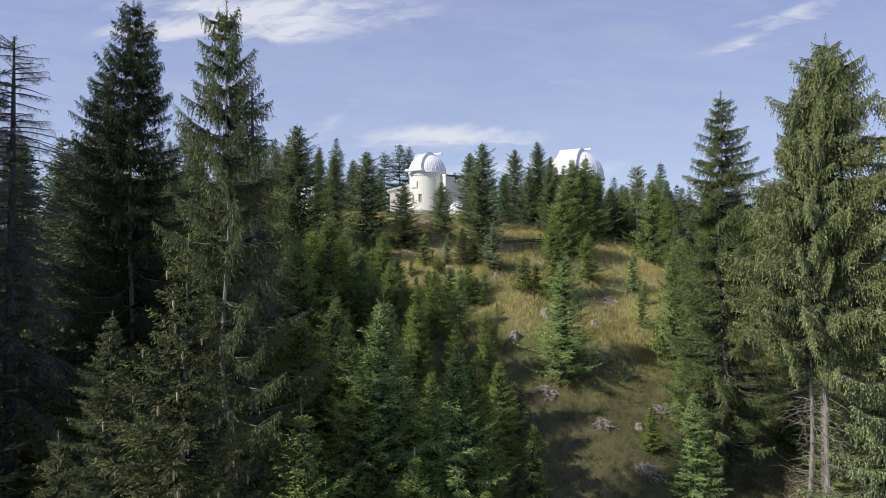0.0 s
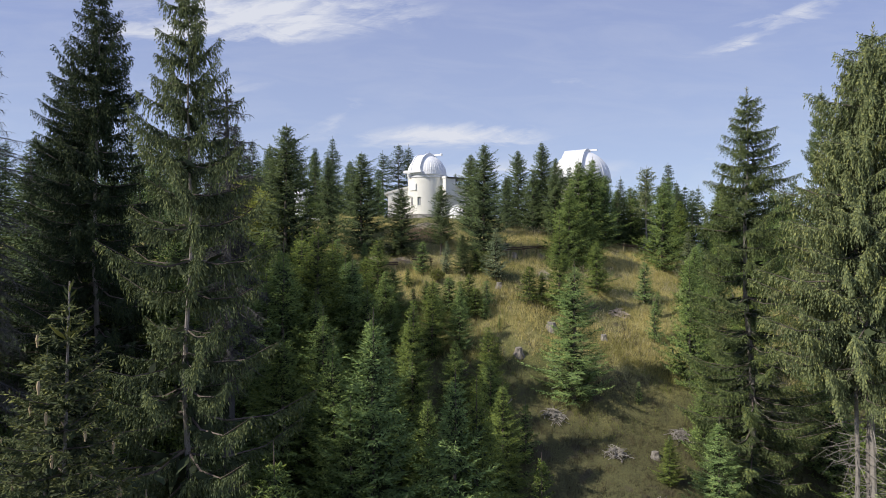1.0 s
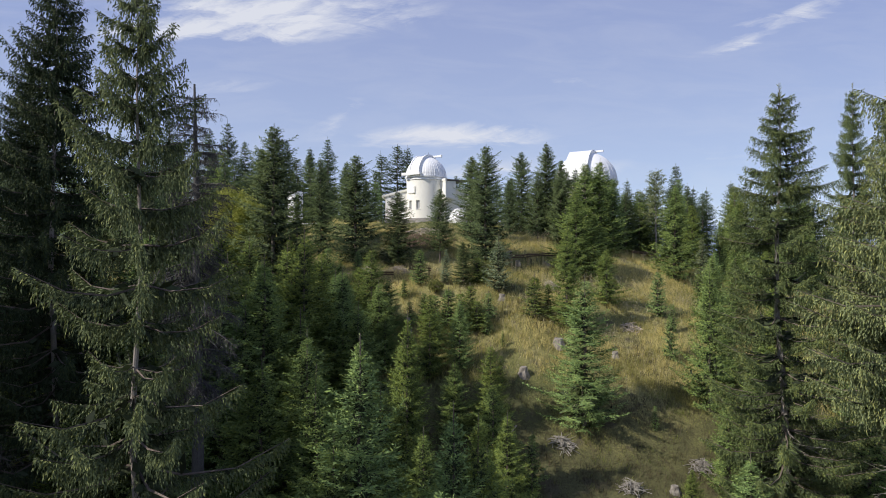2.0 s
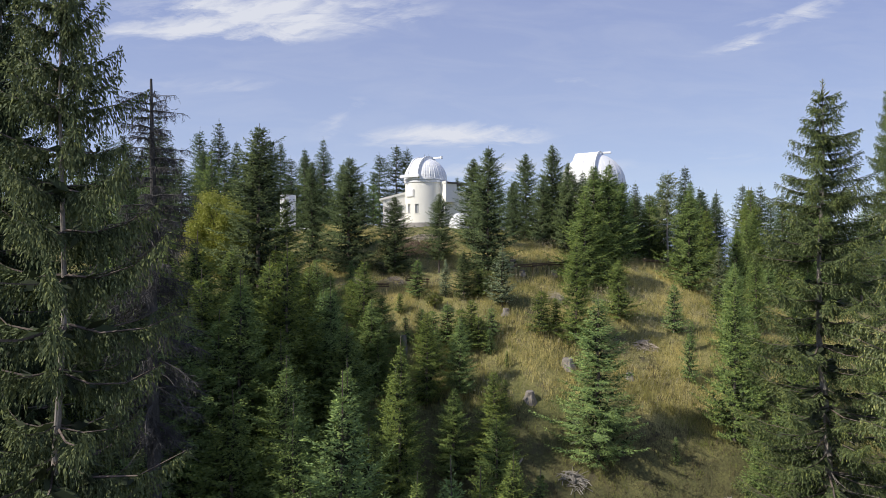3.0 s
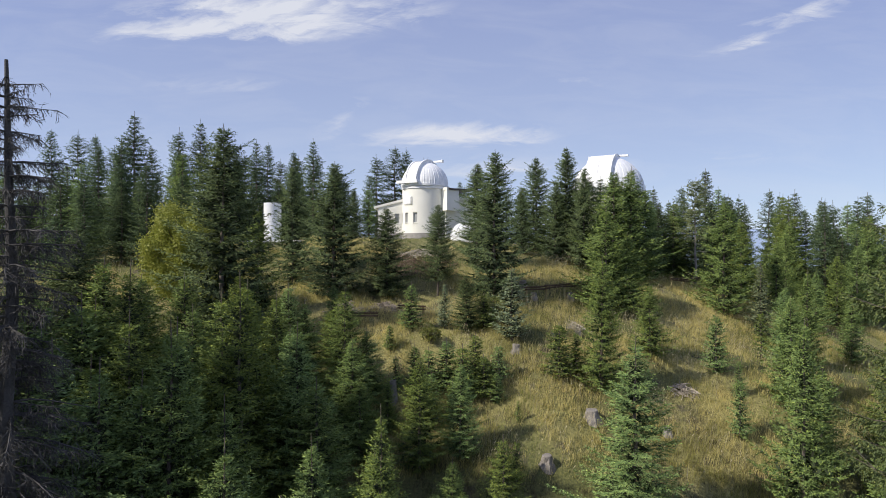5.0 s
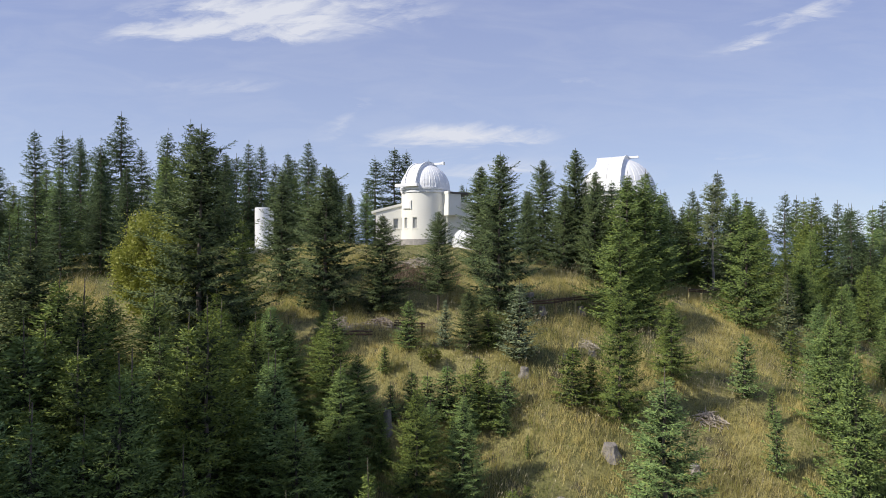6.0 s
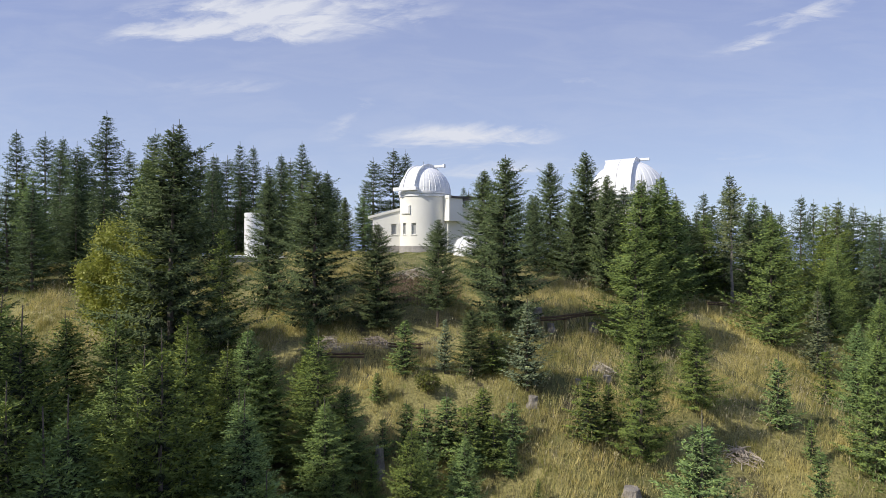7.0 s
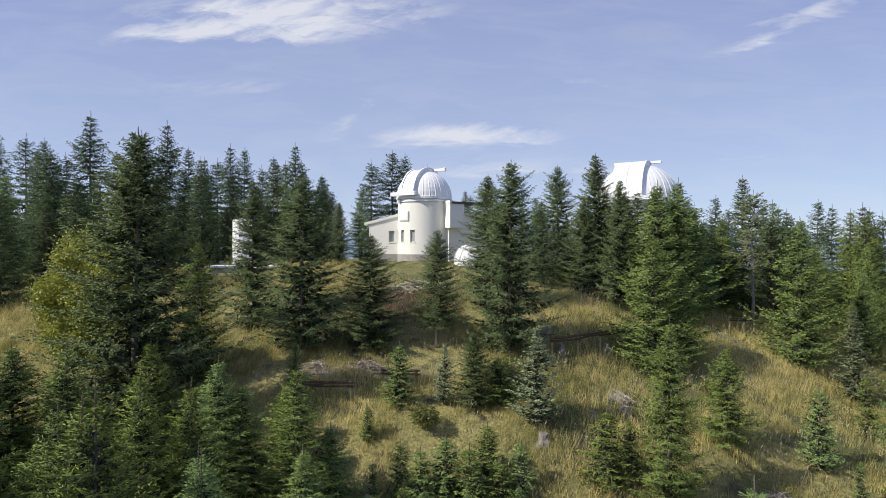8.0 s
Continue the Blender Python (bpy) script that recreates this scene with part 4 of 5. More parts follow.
LABELS = {
    "cone": ("tall old spruce with brown cones hanging round its tip", "spruce_tree"),
    "old": ("tall old spruce with hanging grey-green twigs and bare lower trunk", "spruce_tree"),
    "dark": ("tall dark spruce with layered drooping branches", "spruce_tree"),
    "young": ("young bright green spruce with upturned branches on the slope", "spruce_tree"),
    "mid": ("young bright green spruce with upturned branches on the slope", "spruce_tree"),
    "stand": ("dense dark green spruce standing on the dry grass", "spruce_tree"),
    "sapling": ("small bright green spruce sapling in the dry grass", "spruce_sapling"),
    "pine": ("young blue-green pine with upswept branches", "pine_sapling"),
    "far": ("dark narrow spruce at the forest edge", "spruce_tree"),
    "tall": ("slender pine with a bare trunk and a thin crown", "pine_tree"),
}
GROUPS = {"mid": "young spruces on the slope", "cone": "old spruces", "old": "old spruces", "dark": "old spruces", "young": "young spruces on the slope", "stand": "spruces in the clearing", "sapling": "saplings in the grass", "pine": "young pines", "far": "forest edge"}
SPIN = random.Random(4)
CONE_MESH = mesh_of("cone", *tube([(0, 0, -0.03), (0, 0, -0.10), (0, 0, -0.20)], [0.014, 0.025, 0.009], 5), CONE)


def tree(kind, x, y, top, wide=1.0, turn=None):
    """A conifer of that kind at x, y whose tip is at height top."""
    if kind.startswith("young") and (y > 50 or x < -13.5 or x > 14):
        kind = {"young_a": "mid_a", "young_b": "mid_b", "young_c": "mid_c", "young_d": "mid_a"}[kind]
    base = gz(x, y)
    spec = KINDS[kind]
    sz = (top - base) / spec["h"]
    sx = sz ** 0.8 * wide
    m = Matrix.Translation((x, y, base)) @ Matrix.Rotation(SPIN.uniform(0, 6.283) if turn is None else turn, 4, "Z")
    if kind in PROTO:
        proto, s0 = PROTO[kind]
        return copy_thing(proto, m @ Matrix.Diagonal((sx / s0[0], sx / s0[0], sz / s0[1], 1)))
    family = kind.split("_")[0]
    label, name = LABELS[family]
    ob = tagged(new(name), label, name.replace("_", " "), GROUPS.get(family, ""))
    pieces = conifer_meshes(**spec)
    for piece in ("trunk", "crown"):
        child(piece, pieces[piece], ob)
    for c in pieces.get("cone", ()):
        child("cone", CONE_MESH, ob).location = c
    ob.matrix_basis = m @ Matrix.Diagonal((sx, sx, sz, 1))
    PROTO[kind] = (ob, (sx, sz))
    return ob


# old trees the camera passes
tree("dark_c", -8.9, 24.2, 26.4, 0.85)
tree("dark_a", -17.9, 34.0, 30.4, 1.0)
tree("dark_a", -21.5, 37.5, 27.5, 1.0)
tree("dark_b", 16.7, 35.4, 25.6, 1.3)
tree("old_a", 18.2, 28.0, 26.3, 0.95)
tree("old_a", 18.8, 28.9, 26.0, 0.95)
tree("old_c", 21.2, 26.8, 25.0, 1.0)
tree("old_a", 17.7, 28.3, 23.6, 0.85)
tree("dark_b", 26.9, 45.0, 28.3, 0.85)
tree("cone_top", -4.8, 11.1, 16.3, 1.0)
tree("cone_top", -8.5, 13.0, 12.0, 1.0)
tree("cone_top", -11.8, 21.0, 13.8, 1.0)

# old wood beside the valley; the first row is unseen, added to cast shade
for x, y, top, wide in ((-29.5, 28.5, 33.0, 1.5), (-27.0, 24.0, 30.0, 1.5), (-26.0, 19.0, 28.0, 1.5), (-22.5, 21.5, 28.0, 1.2), (-24.5, 26.0, 31.0, 1.3),
                        (-34.0, 47.0, 25.6, 1.3), (-31.5, 44.0, 24.2, 1.3), (-29.0, 46.5, 25.0, 1.3), (-27.5, 42.5, 23.4, 1.3), (-33.0, 51.0, 26.0, 1.3), (-30.2, 50.2, 24.6, 1.3)):
    tree("far_a" if y < 30 else "far_b", x, y, top, wide)

# young spruces on the slope
for k, x, y, top, wide in (
    ("a", -9.2, 42.1, 17.9, 1.0), ("b", -7.9, 45.8, 17.5, 1.0), ("c", -4.8, 47.6, 17.7, 1.0), ("a", -6.5, 43.2, 16.2, 1.0), ("b", -10.0, 37.0, 15.4, 1.0),
    ("c", -4.7, 40.6, 14.4, 1.1), ("b", -1.6, 36.8, 14.3, 0.85), ("a", -3.0, 29.7, 14.1, 0.9), ("a", 0.65, 27.9, 11.9, 1.0), ("b", 1.6, 28.6, 11.3, 0.9),
    ("b", -5.2, 31.8, 12.5, 0.8), ("c", -1.9, 37.7, 12.7, 1.0), ("a", -5.6, 23.2, 10.2, 0.9), ("b", -3.9, 29.0, 10.3, 1.0), ("a", -9.8, 39.2, 17.0, 1.0),
):
    tree("young_" + k, x, y, top, wide * (1.2 if x < -2 else 1.0))
for k, x, y, top, wide in (
    ("c", -7.8, 40.4, 18.7, 0.9), ("a", -13.1, 41.9, 19.2, 1.0), ("b", -10.9, 48.9, 18.4, 1.0), ("c", -8.5, 40.4, 16.6, 1.0), ("a", -5.8, 41.8, 16.5, 1.0),
    ("b", -9.1, 37.2, 17.2, 0.9), ("b", -6.8, 54.5, 17.4, 0.8), ("a", -0.4, 46.8, 13.2, 1.0), ("c", 8.7, 41.8, 16.0, 1.25), ("b", 9.2, 49.3, 19.3, 0.95),
    ("c", 13.1, 53.0, 17.6, 1.15), ("a", 17.2, 44.0, 16.5, 0.85), ("b", 14.1, 33.0, 8.3, 1.15), ("a", 0.9, 40.5, 11.2, 1.1), ("c", 3.0, 40.8, 12.0, 1.1),
):
    tree("young_" + k, x, y, top, wide * (1.2 if x < -2 else 1.0))

for k, x, y, top, wide in (
    ("d", 12.3, 60.5, 22.8, 1.25), ("a", 14.3, 61.8, 21.0, 1.2), ("c", 20.3, 50.5, 17.2, 1.0), ("d", 19.6, 46.5, 13.8, 1.0),
    ("d", 28.5, 67.0, 20.5, 0.9), ("b", 31.0, 70.0, 21.5, 0.9), ("c", 33.0, 73.0, 22.5, 1.0), ("d", -2.4, 46.4, 13.0, 0.9), ("c", -3.6, 45.0, 13.4, 1.0),
    ("a", -0.65, 44.4, 14.8, 1.0), ("d", 1.3, 45.0, 14.3, 1.0), ("b", -2.6, 33.5, 11.3, 1.0), ("d", -6.4, 35.2, 13.6, 1.0), ("a", -7.3, 37.5, 14.4, 0.9),
):
    tree("young_" + k, x, y, top, wide * (1.2 if x < -2 else 1.0))
for k, x, y, top, wide in (
    ("d", -4.2, 37.6, 13.0, 0.9), ("c", -11.6, 44.6, 17.0, 1.0), ("b", -12.8, 38.6, 15.6, 1.0), ("d", -14.8, 36.0, 15.8, 1.0), ("a", -8.0, 33.2, 12.6, 1.0),
    ("c", 2.8, 36.6, 10.8, 1.1), ("d", 2.2, 32.4, 8.8, 1.1), ("a", 3.3, 34.4, 9.8, 1.1), ("a", -0.6, 32.6, 9.6, 1.0), ("b", -1.2, 25.0, 7.6, 1.1), ("d", 1.8, 24.4, 6.4, 1.1), ("c", -8.6, 20.6, 9.6, 1.0),
    ("d", 18.4, 40.2, 13.0, 0.85), ("b", 15.8, 38.6, 10.0, 0.8), ("a", 12.9, 36.4, 6.4, 0.9), ("c", 22.6, 55.2, 17.4, 0.9), ("b", 25.6, 57.8, 18.4, 0.9),
):
    tree("young_" + k, x, y, top, wide * (1.2 if x < -2 else 1.0))

for k, x, y, top, wide in (
    ("a", -12.1, 55.7, 22.4, 0.8), ("b", -8.0, 48.3, 17.8, 1.1), ("c", -16.2, 48.6, 18.2, 1.1), ("d", -8.9, 44.5, 18.2, 1.0), ("a", -7.2, 48.5, 16.9, 1.0), ("c", -3.7, 48.0, 15.4, 1.1),
    ("b", -12.8, 36.4, 16.6, 1.0), ("a", -14.9, 42.3, 17.5, 1.0), ("c", -12.0, 39.8, 17.2, 1.0), ("b", -13.4, 47.7, 18.4, 1.1), ("d", -4.1, 45.6, 15.4, 1.1), ("c", -6.1, 50.6, 16.2, 1.0),
    ("a", 30.0, 64.0, 18.0, 1.0), ("c", 33.0, 66.0, 19.4, 1.0), ("b", 36.0, 68.0, 20.4, 1.0), ("a", 39.0, 71.0, 22.0, 1.0), ("b", 30.5, 60.5, 16.4, 1.0), ("c", 42.0, 75.0, 23.4, 1.0),
):
    tree("young_" + k, x, y, top, wide * (1.2 if x < -2 else 1.0))

for k, x, y, top, wide in (("a", -15.8, 44.5, 19.3, 1.0), ("c", -17.3, 41.5, 18.6, 1.0), ("b", -14.2, 40.2, 17.9, 1.0), ("d", -11.2, 36.5, 15.9, 1.0), ("a", -19.6, 39.0, 18.4, 1.1)):
    tree("young_" + k, x, y, top, wide * (1.2 if x < -2 else 1.0))

# larger spruces round the clearing
for k, x, y, top, wide in (
    ("a", -12.7, 51.2, 27.0, 1.15), ("b", -11.5, 62.0, 26.0, 0.95), ("a", -7.7, 59.3, 26.0, 1.2), ("b", -9.2, 77.0, 25.8, 0.9), ("a", -4.0, 60.0, 22.7, 1.25),
    ("c", -0.15, 60.0, 22.9, 1.1), ("b", 3.0, 65.0, 26.7, 1.2), ("a", 4.0, 59.6, 26.9, 1.05), ("a", 8.9, 73.0, 28.5, 1.0), ("b", 11.4, 71.0, 29.1, 1.0),
    ("b", 12.4, 68.0, 26.8, 0.9), ("a", 10.2, 69.5, 25.5, 1.0), ("a", 7.2, 70.5, 25.0, 0.9), 
):
    tree("stand_" + k, x, y, top, wide)
tree("stand_a", -17.6, 45.2, 20.6, 1.2)
for i in range(6):
    tree(("far_a", "far_b")[i % 2], -35.0 + 2.6 * i, 65.2 + 0.9 * (i % 2), gz(-35.0 + 2.6 * i, 65.2) + 7.0 + 0.9 * (i * 5 % 3), 1.1)
tree("young_a", 14.7, 67.0, 26.6, 1.3)
tree("young_c", 16.5, 68.0, 26.9, 1.3)
tree("young_b", 18.4, 70.0, 25.4, 1.1)
tree("young_a", 22.9, 64.5, 24.0, 1.1)
tree("young_b", 26.5, 69.0, 22.5, 1.1)
tree("tall_pine", 23.9, 72.4, 26.5, 1.0)

# dark trees that close the wood behind the old spruces
for k, x, y, top, wide in (("a", -26.0, 40.0, 19.0, 1.2), ("b", -23.5, 38.6, 20.0, 1.2), ("a", -21.0, 41.0, 20.0, 1.2), ("b", -28.0, 43.0, 21.0, 1.2), ("a", -18.6, 42.5, 19.0, 1.2), ("b", -30.5, 40.5, 19.5, 1.2),
                           ("a", 12.4, 71.6, 26.2, 1.4), ("b", 13.5, 70.6, 26.0, 1.3), ("a", -19.5, 46.5, 21.6, 1.0), ("a", 22.0, 77.0, 24.4, 1.3), ("b", 24.6, 79.0, 24.5, 1.3), ("a", 27.0, 76.0, 23.8, 1.3), ("b", 30.0, 78.0, 24.0, 1.3), ("a", 19.8, 80.0, 25.0, 1.3), ("a", 40.0, 74.0, 21.5, 1.3), ("b", 44.0, 77.0, 22.0, 1.3), ("a", 37.0, 71.5, 21.0, 1.3), ("b", 48.0, 81.0, 22.6, 1.3), ("a", 52.0, 84.0, 23.0, 1.3), ("a", 14.6, 71.2, 26.4, 1.3), ("b", 16.4, 72.6, 26.6, 1.3), ("a", 18.2, 72.0, 26.0, 1.3)):
    tree("far_" + k, x, y, top, wide)

# saplings and young pines in the grass
for k, x, y, top, wide in (
    ("sapling_a", -1.65, 53.3, 17.6, 1.3), ("stand_a", 1.75, 53.3, 18.0, 1.1), ("sapling_a", 2.9, 53.6, 16.9, 1.5), ("sapling_a", 6.9, 49.7, 15.6, 1.6),
    ("sapling_a", 0.56, 49.0, 14.7, 1.7), ("sapling_b", 1.45, 48.5, 14.5, 1.7), ("sapling_a", 2.6, 48.6, 13.9, 1.7), ("sapling_b", 3.5, 49.4, 14.4, 1.6), ("sapling_a", 2.2, 49.9, 14.9, 1.6), ("sapling_b", -0.4, 48.7, 14.3, 1.6), ("sapling_a", 17.0, 52.7, 15.9, 1.15), ("sapling_b", 22.0, 57.0, 15.6, 1.0),
    ("sapling_a", 16.1, 47.8, 13.0, 0.9), ("sapling_b", 12.9, 41.7, 8.2, 0.7), ("sapling_b", 4.3, 46.9, 11.9, 0.6), ("sapling_a", 5.0, 32.3, 6.7, 0.9),
    ("sapling_b", 4.9, 37.3, 8.0, 1.0), ("pine_sapling", 0.4, 53.6, 17.5, 1.0), ("pine_sapling", 4.5, 52.3, 18.6, 1.35), ("pine_sapling", 24.3, 61.5, 18.6, 1.1),
):
    tree(k, x, y, top, wide)

for k, x, y, top, wide in (
    ("a", -2.8, 51.2, 15.2, 1.2), ("a", -1.2, 49.0, 14.4, 1.2), ("b", -2.2, 48.6, 13.8, 1.2), ("a", 1.7, 48.4, 13.8, 1.2), ("b", 2.6, 49.2, 13.8, 1.2), ("a", 3.3, 48.2, 13.1, 1.1), ("b", -0.2, 47.6, 13.2, 1.2), ("a", 0.9, 47.0, 12.8, 1.2),
    ("b", 3.4, 53.6, 16.0, 1.2), ("a", 8.0, 50.4, 15.0, 1.1), ("b", 3.9, 44.0, 10.8, 1.0), ("a", 21.8, 52.4, 14.0, 1.0), ("b", 17.4, 50.6, 13.4, 0.9),
):
    tree("sapling_" + k, x, y, top, wide)

# forest edge behind the buildings
for k, x, y, top, wide in (
    ("b", -49.0, 89.0, 34.4, 1.0), ("c", -44.9, 87.9, 34.0, 1.0), ("b", -41.6, 86.0, 33.1, 1.0), ("c", -39.1, 85.6, 31.6, 1.0), ("a", -38.0, 88.0, 36.3, 1.15),
    ("b", -41.0, 98.0, 33.8, 1.0), ("c", -32.0, 87.0, 34.1, 1.0), ("a", -30.3, 89.0, 35.6, 1.05), ("b", -27.7, 88.5, 32.6, 1.0), ("a", -23.0, 88.0, 32.9, 1.0),
    ("b", -22.2, 90.0, 32.8, 1.0), ("c", -22.9, 97.6, 32.0, 1.0), ("c", -24.1, 100.0, 30.1, 1.0), ("c", -23.3, 109.0, 34.3, 1.0), ("c", -18.5, 100.0, 32.3, 0.8),
    ("c", -10.5, 104.5, 33.7, 1.25), ("b", -7.8, 106.0, 35.2, 1.3), ("c", -6.1, 106.0, 35.0, 1.0),
):
    tree("far_" + k, x, y, top, wide)
for k, x, y, top, wide in (
    ("b", 34.8, 104.0, 29.0, 1.0), ("b", 39.2, 106.0, 31.9, 1.1), ("a", 42.6, 107.0, 28.2, 1.0), ("a", 46.2, 110.0, 28.3, 1.0), ("b", 45.6, 100.0, 28.2, 1.0),
    ("a", 45.4, 97.0, 27.4, 1.0), ("b", 62.9, 116.0, 28.4, 1.0), ("c", 64.7, 116.0, 27.9, 1.0), ("a", 27.6, 95.0, 28.0, 1.0), ("b", 2.0, 100.0, 29.2, 0.9), ("b", 9.5, 90.0, 27.4, 1.0),
):
    tree("far_" + k, x, y, top, wide)

# lower trees that close the gaps under the forest edge
for i in range(11):
    tree(("far_a", "far_d", "far_b")[i % 3], 4.6 + 1.9 * i, 76.3 + 0.9 * (i % 3), 25.0 + 0.7 * (i * 7 % 3) - 0.12 * i, 1.35)
for i in range(9):
    tree(("far_b", "far_a", "far_d")[i % 3], -31.0 + 2.7 * i, 86.5 + 1.2 * (i % 3), 26.2 + 0.8 * (i * 5 % 3), 1.3)
for i in range(11):
    tree(("far_a", "far_d", "far_b")[i % 3], -52.0 + 2.8 * i, 74.0 + 1.5 * (i % 4), 23.0 + 0.9 * (i * 5 % 4), 1.3)
for i in range(17):
    tree(("far_d", "far_a", "far_b")[i % 3], 22.5 + 2.3 * i, 80.0 + 1.8 * (i % 3), 24.4 + 0.7 * (i * 5 % 4) - 0.03 * i, 1.1)

# fill of the forest, by stretches of the plan
FILL = random.Random(21)


def fill(kinds, count, x0, x1, y0, y1, lo, hi, apart=2.2, taken=None):
    taken = taken if taken is not None else []
    tries = 0
    while count and tries < 4000:
        tries += 1
        x, y = FILL.uniform(x0, x1), FILL.uniform(y0, y1)
        if any((x - a) ** 2 + (y - b) ** 2 < apart ** 2 for a, b in taken):
            continue
        taken.append((x, y))
        tree(FILL.choice(kinds), x, y, gz(x, y) + FILL.uniform(lo, hi), FILL.uniform(0.9, 1.15))
        count -= 1


FAR = ("far_a", "far_b", "far_c", "far_d")
fill(FAR, 14, -66, -16, 92, 115, 10, 14.5, 3.0)
fill(FAR, 5, -60, -28, 74, 86, 9, 13, 3.0)
fill(FAR, 10, 18, 75, 95, 118, 8, 12.5, 3.0)
fill(FAR, 5, 28, 60, 76, 94, 7, 11, 3.0)
fill(FAR, 4, -14, 16, 108, 125, 8, 11, 3.0)
fill(FAR, 9, -46, -19, 67, 84, 8, 12, 3.0)
fill(("far_a", "far_b", "far_d"), 15, -44, -20, 66, 74, 6, 10, 2.3)
fill(FAR, 11, -30, -9, 84, 96, 9, 12.5, 3.0)
fill(FAR, 7, 5, 34, 75, 87, 6.5, 9.0, 2.6)
fill(FAR, 4, 29, 60, 70, 90, 6, 10, 3.0)
fill(FAR, 10, 26, 46, 72, 80, 8, 11, 2.2)
fill(("young_a", "young_b", "young_c", "young_d"), 14, -30, -14, 28, 46, 6, 9.5, 2.4)
fill(("far_a", "far_b"), 6, -36, -22, 38, 50, 7, 10, 3.0)
fill(("young_a", "young_b"), 6, -12, -2, 16, 28, 5, 9, 2.2)
fill(("young_c", "young_b"), 6, 20, 32, 34, 46, 6, 10, 2.6)


def dead_spruce(x, y, top, seed, lean, spread, bark, twigs, thin=0.05, bare=0.25):
    """A bare dead spruce with broken, sagging, lichen-hung branches."""
    rng = np.random.default_rng(seed)
    base = gz(x, y)
    h = top - base
    ob = tagged(new("dead_spruce"), "dead grey spruce with bare sagging lichen-hung branches", "dead tree")
    ob.matrix_basis = Matrix.Translation((x, y, base))
    path = [(lean * (k / 8) ** 2, 0.08 * rng.normal() * (0 < k < 8), h * k / 8 - (0.5 if k == 0 else 0)) for k in range(9)]
    limbs = [tube(path, [0.012 * h * (1 - k / 8) ** 0.8 + 0.04 for k in range(9)], 9)]
    tp, td, tl, tw = [], [], [], []
    z = bare * h
    while z < h * 0.985:
        f = z / h
        for i in range(rng.integers(4, 7)):
            az = rng.uniform(0, 6.283)
            L = (0.9 + spread * (1 - f) ** 0.6) * rng.uniform(0.4, 1.1)
            sag = 0.22 + 1.15 * (1 - f) * rng.uniform(0.5, 1.4)
            side = rng.normal() * 0.2

            def at(q):
                q = np.asarray(q, float)
                return np.stack([lean * f ** 2 + math.cos(az) * L * q - math.sin(az) * side * L * q * q, math.sin(az) * L * q + math.cos(az) * side * L * q * q,
                                 z + L * (0.25 * q - sag * q ** 1.6 + 0.10 * q ** 4)], -1)

            w = 0.012 + 0.011 * L
            limbs.append(tube([tuple(e) for e in at([0, 0.25, 0.5, 0.75, 1.0])], [w, w * 0.85, w * 0.65, w * 0.45, 0.006], 4, cap=False))
            if rng.random() < 0.12:
                continue
            n = int(L / thin)
            q = rng.uniform(0.12, 1, n)
            o = at(q)
            d = np.array([0, 0, -0.8]) + rng.normal(size=o.shape) * 0.5 + np.array([math.cos(az), math.sin(az), 0]) * 0.5
            ln = rng.uniform(0.2, 0.85, n) * (0.35 + 1.2 * (1 - f))
            tp.append(o), td.append(d), tl.append(ln), tw.append(rng.uniform(0.006, 0.013, n))
            for k in (0.35, 0.6, 0.85):
                tp.append(o + unit(d) * (ln * k)[:, None])
                td.append(unit(d) + rng.normal(size=o.shape) * 0.7 + np.array([0, 0, -0.4]))
                tl.append(ln * rng.uniform(0.25, 0.5, n)), tw.append(rng.uniform(0.005, 0.011, n))
        z += rng.uniform(0.18, 0.36)
    child("trunk", joined("trunk", limbs, bark), ob)
    child("twigwork", blades("twigwork", np.concatenate(tp), np.concatenate(td), np.concatenate(tl), np.concatenate(tw), rng, twigs), ob, "fine grey dead twigs hung with lichen")


dead_spruce(-22.9, 31.0, 27.2, 31, 0.3, 4.6, BARK_DEAD, LICHEN, 0.034)
dead_spruce(-9.8, 30.6, 24.2, 32, -0.15, 1.5, BARK_DEAD_DARK, TWIG_DARK, 0.02, 0.45)


def broadleaf(name, x, y, h, r, seed, mat, label, category, count=5200, leaf=0.13):
    rng = np.random.default_rng(seed)
    base = gz(x, y)
    ob = tagged(new(name), label, category)
    ob.matrix_basis = Matrix.Translation((x, y, base))
    stems, clumps = [], []
    for k in range(150):
        v = rng.normal(size=3)
        v = v / np.linalg.norm(v) * rng.uniform(0.2, 1.0) ** 0.45 * rng.uniform(0.92, 1.1)
        c = np.array([v[0] * r * 0.85, v[1] * r * 0.85, h * (0.54 + 0.40 * v[2])]) * (1 + 0.06 * rng.normal())
        clumps.append(c)
        root = Vector((0, 0, max(0.1, c[2] * 0.35)))
        end = Vector(c)
        mid = root.lerp(end, 0.55) + Vector((0, 0, 0.07 * h))
        stems.append(tube([tuple(root), tuple(mid), tuple(end)], [0.006 * h, 0.004 * h, 0.004], 4, cap=False))
    stems.append(tube([(0, 0, -0.4), (0.05 * r, 0, h * 0.3), (0.02 * r, 0.06 * r, h * 0.85)], [0.018 * h, 0.013 * h, 0.01], 7, cap=False))
    child("trunk", joined("trunk", stems, BARK), ob)
    clumps = np.array(clumps)
    p = clumps[rng.integers(0, len(clumps), count)] + rng.normal(size=(count, 3)) * np.array([0.085 * r, 0.085 * r, 0.036 * h])
    p[:, 2] = np.maximum(p[:, 2], 0.08)
    d = rng.normal(size=p.shape) + np.array([0, 0, 0.2])
    child("crown", leaves("crown", p, d, rng.uniform(0.7, 1.4, count) * leaf, rng.uniform(0.7, 1.2, count) * leaf * 0.36, rng, mat), ob)
    return ob


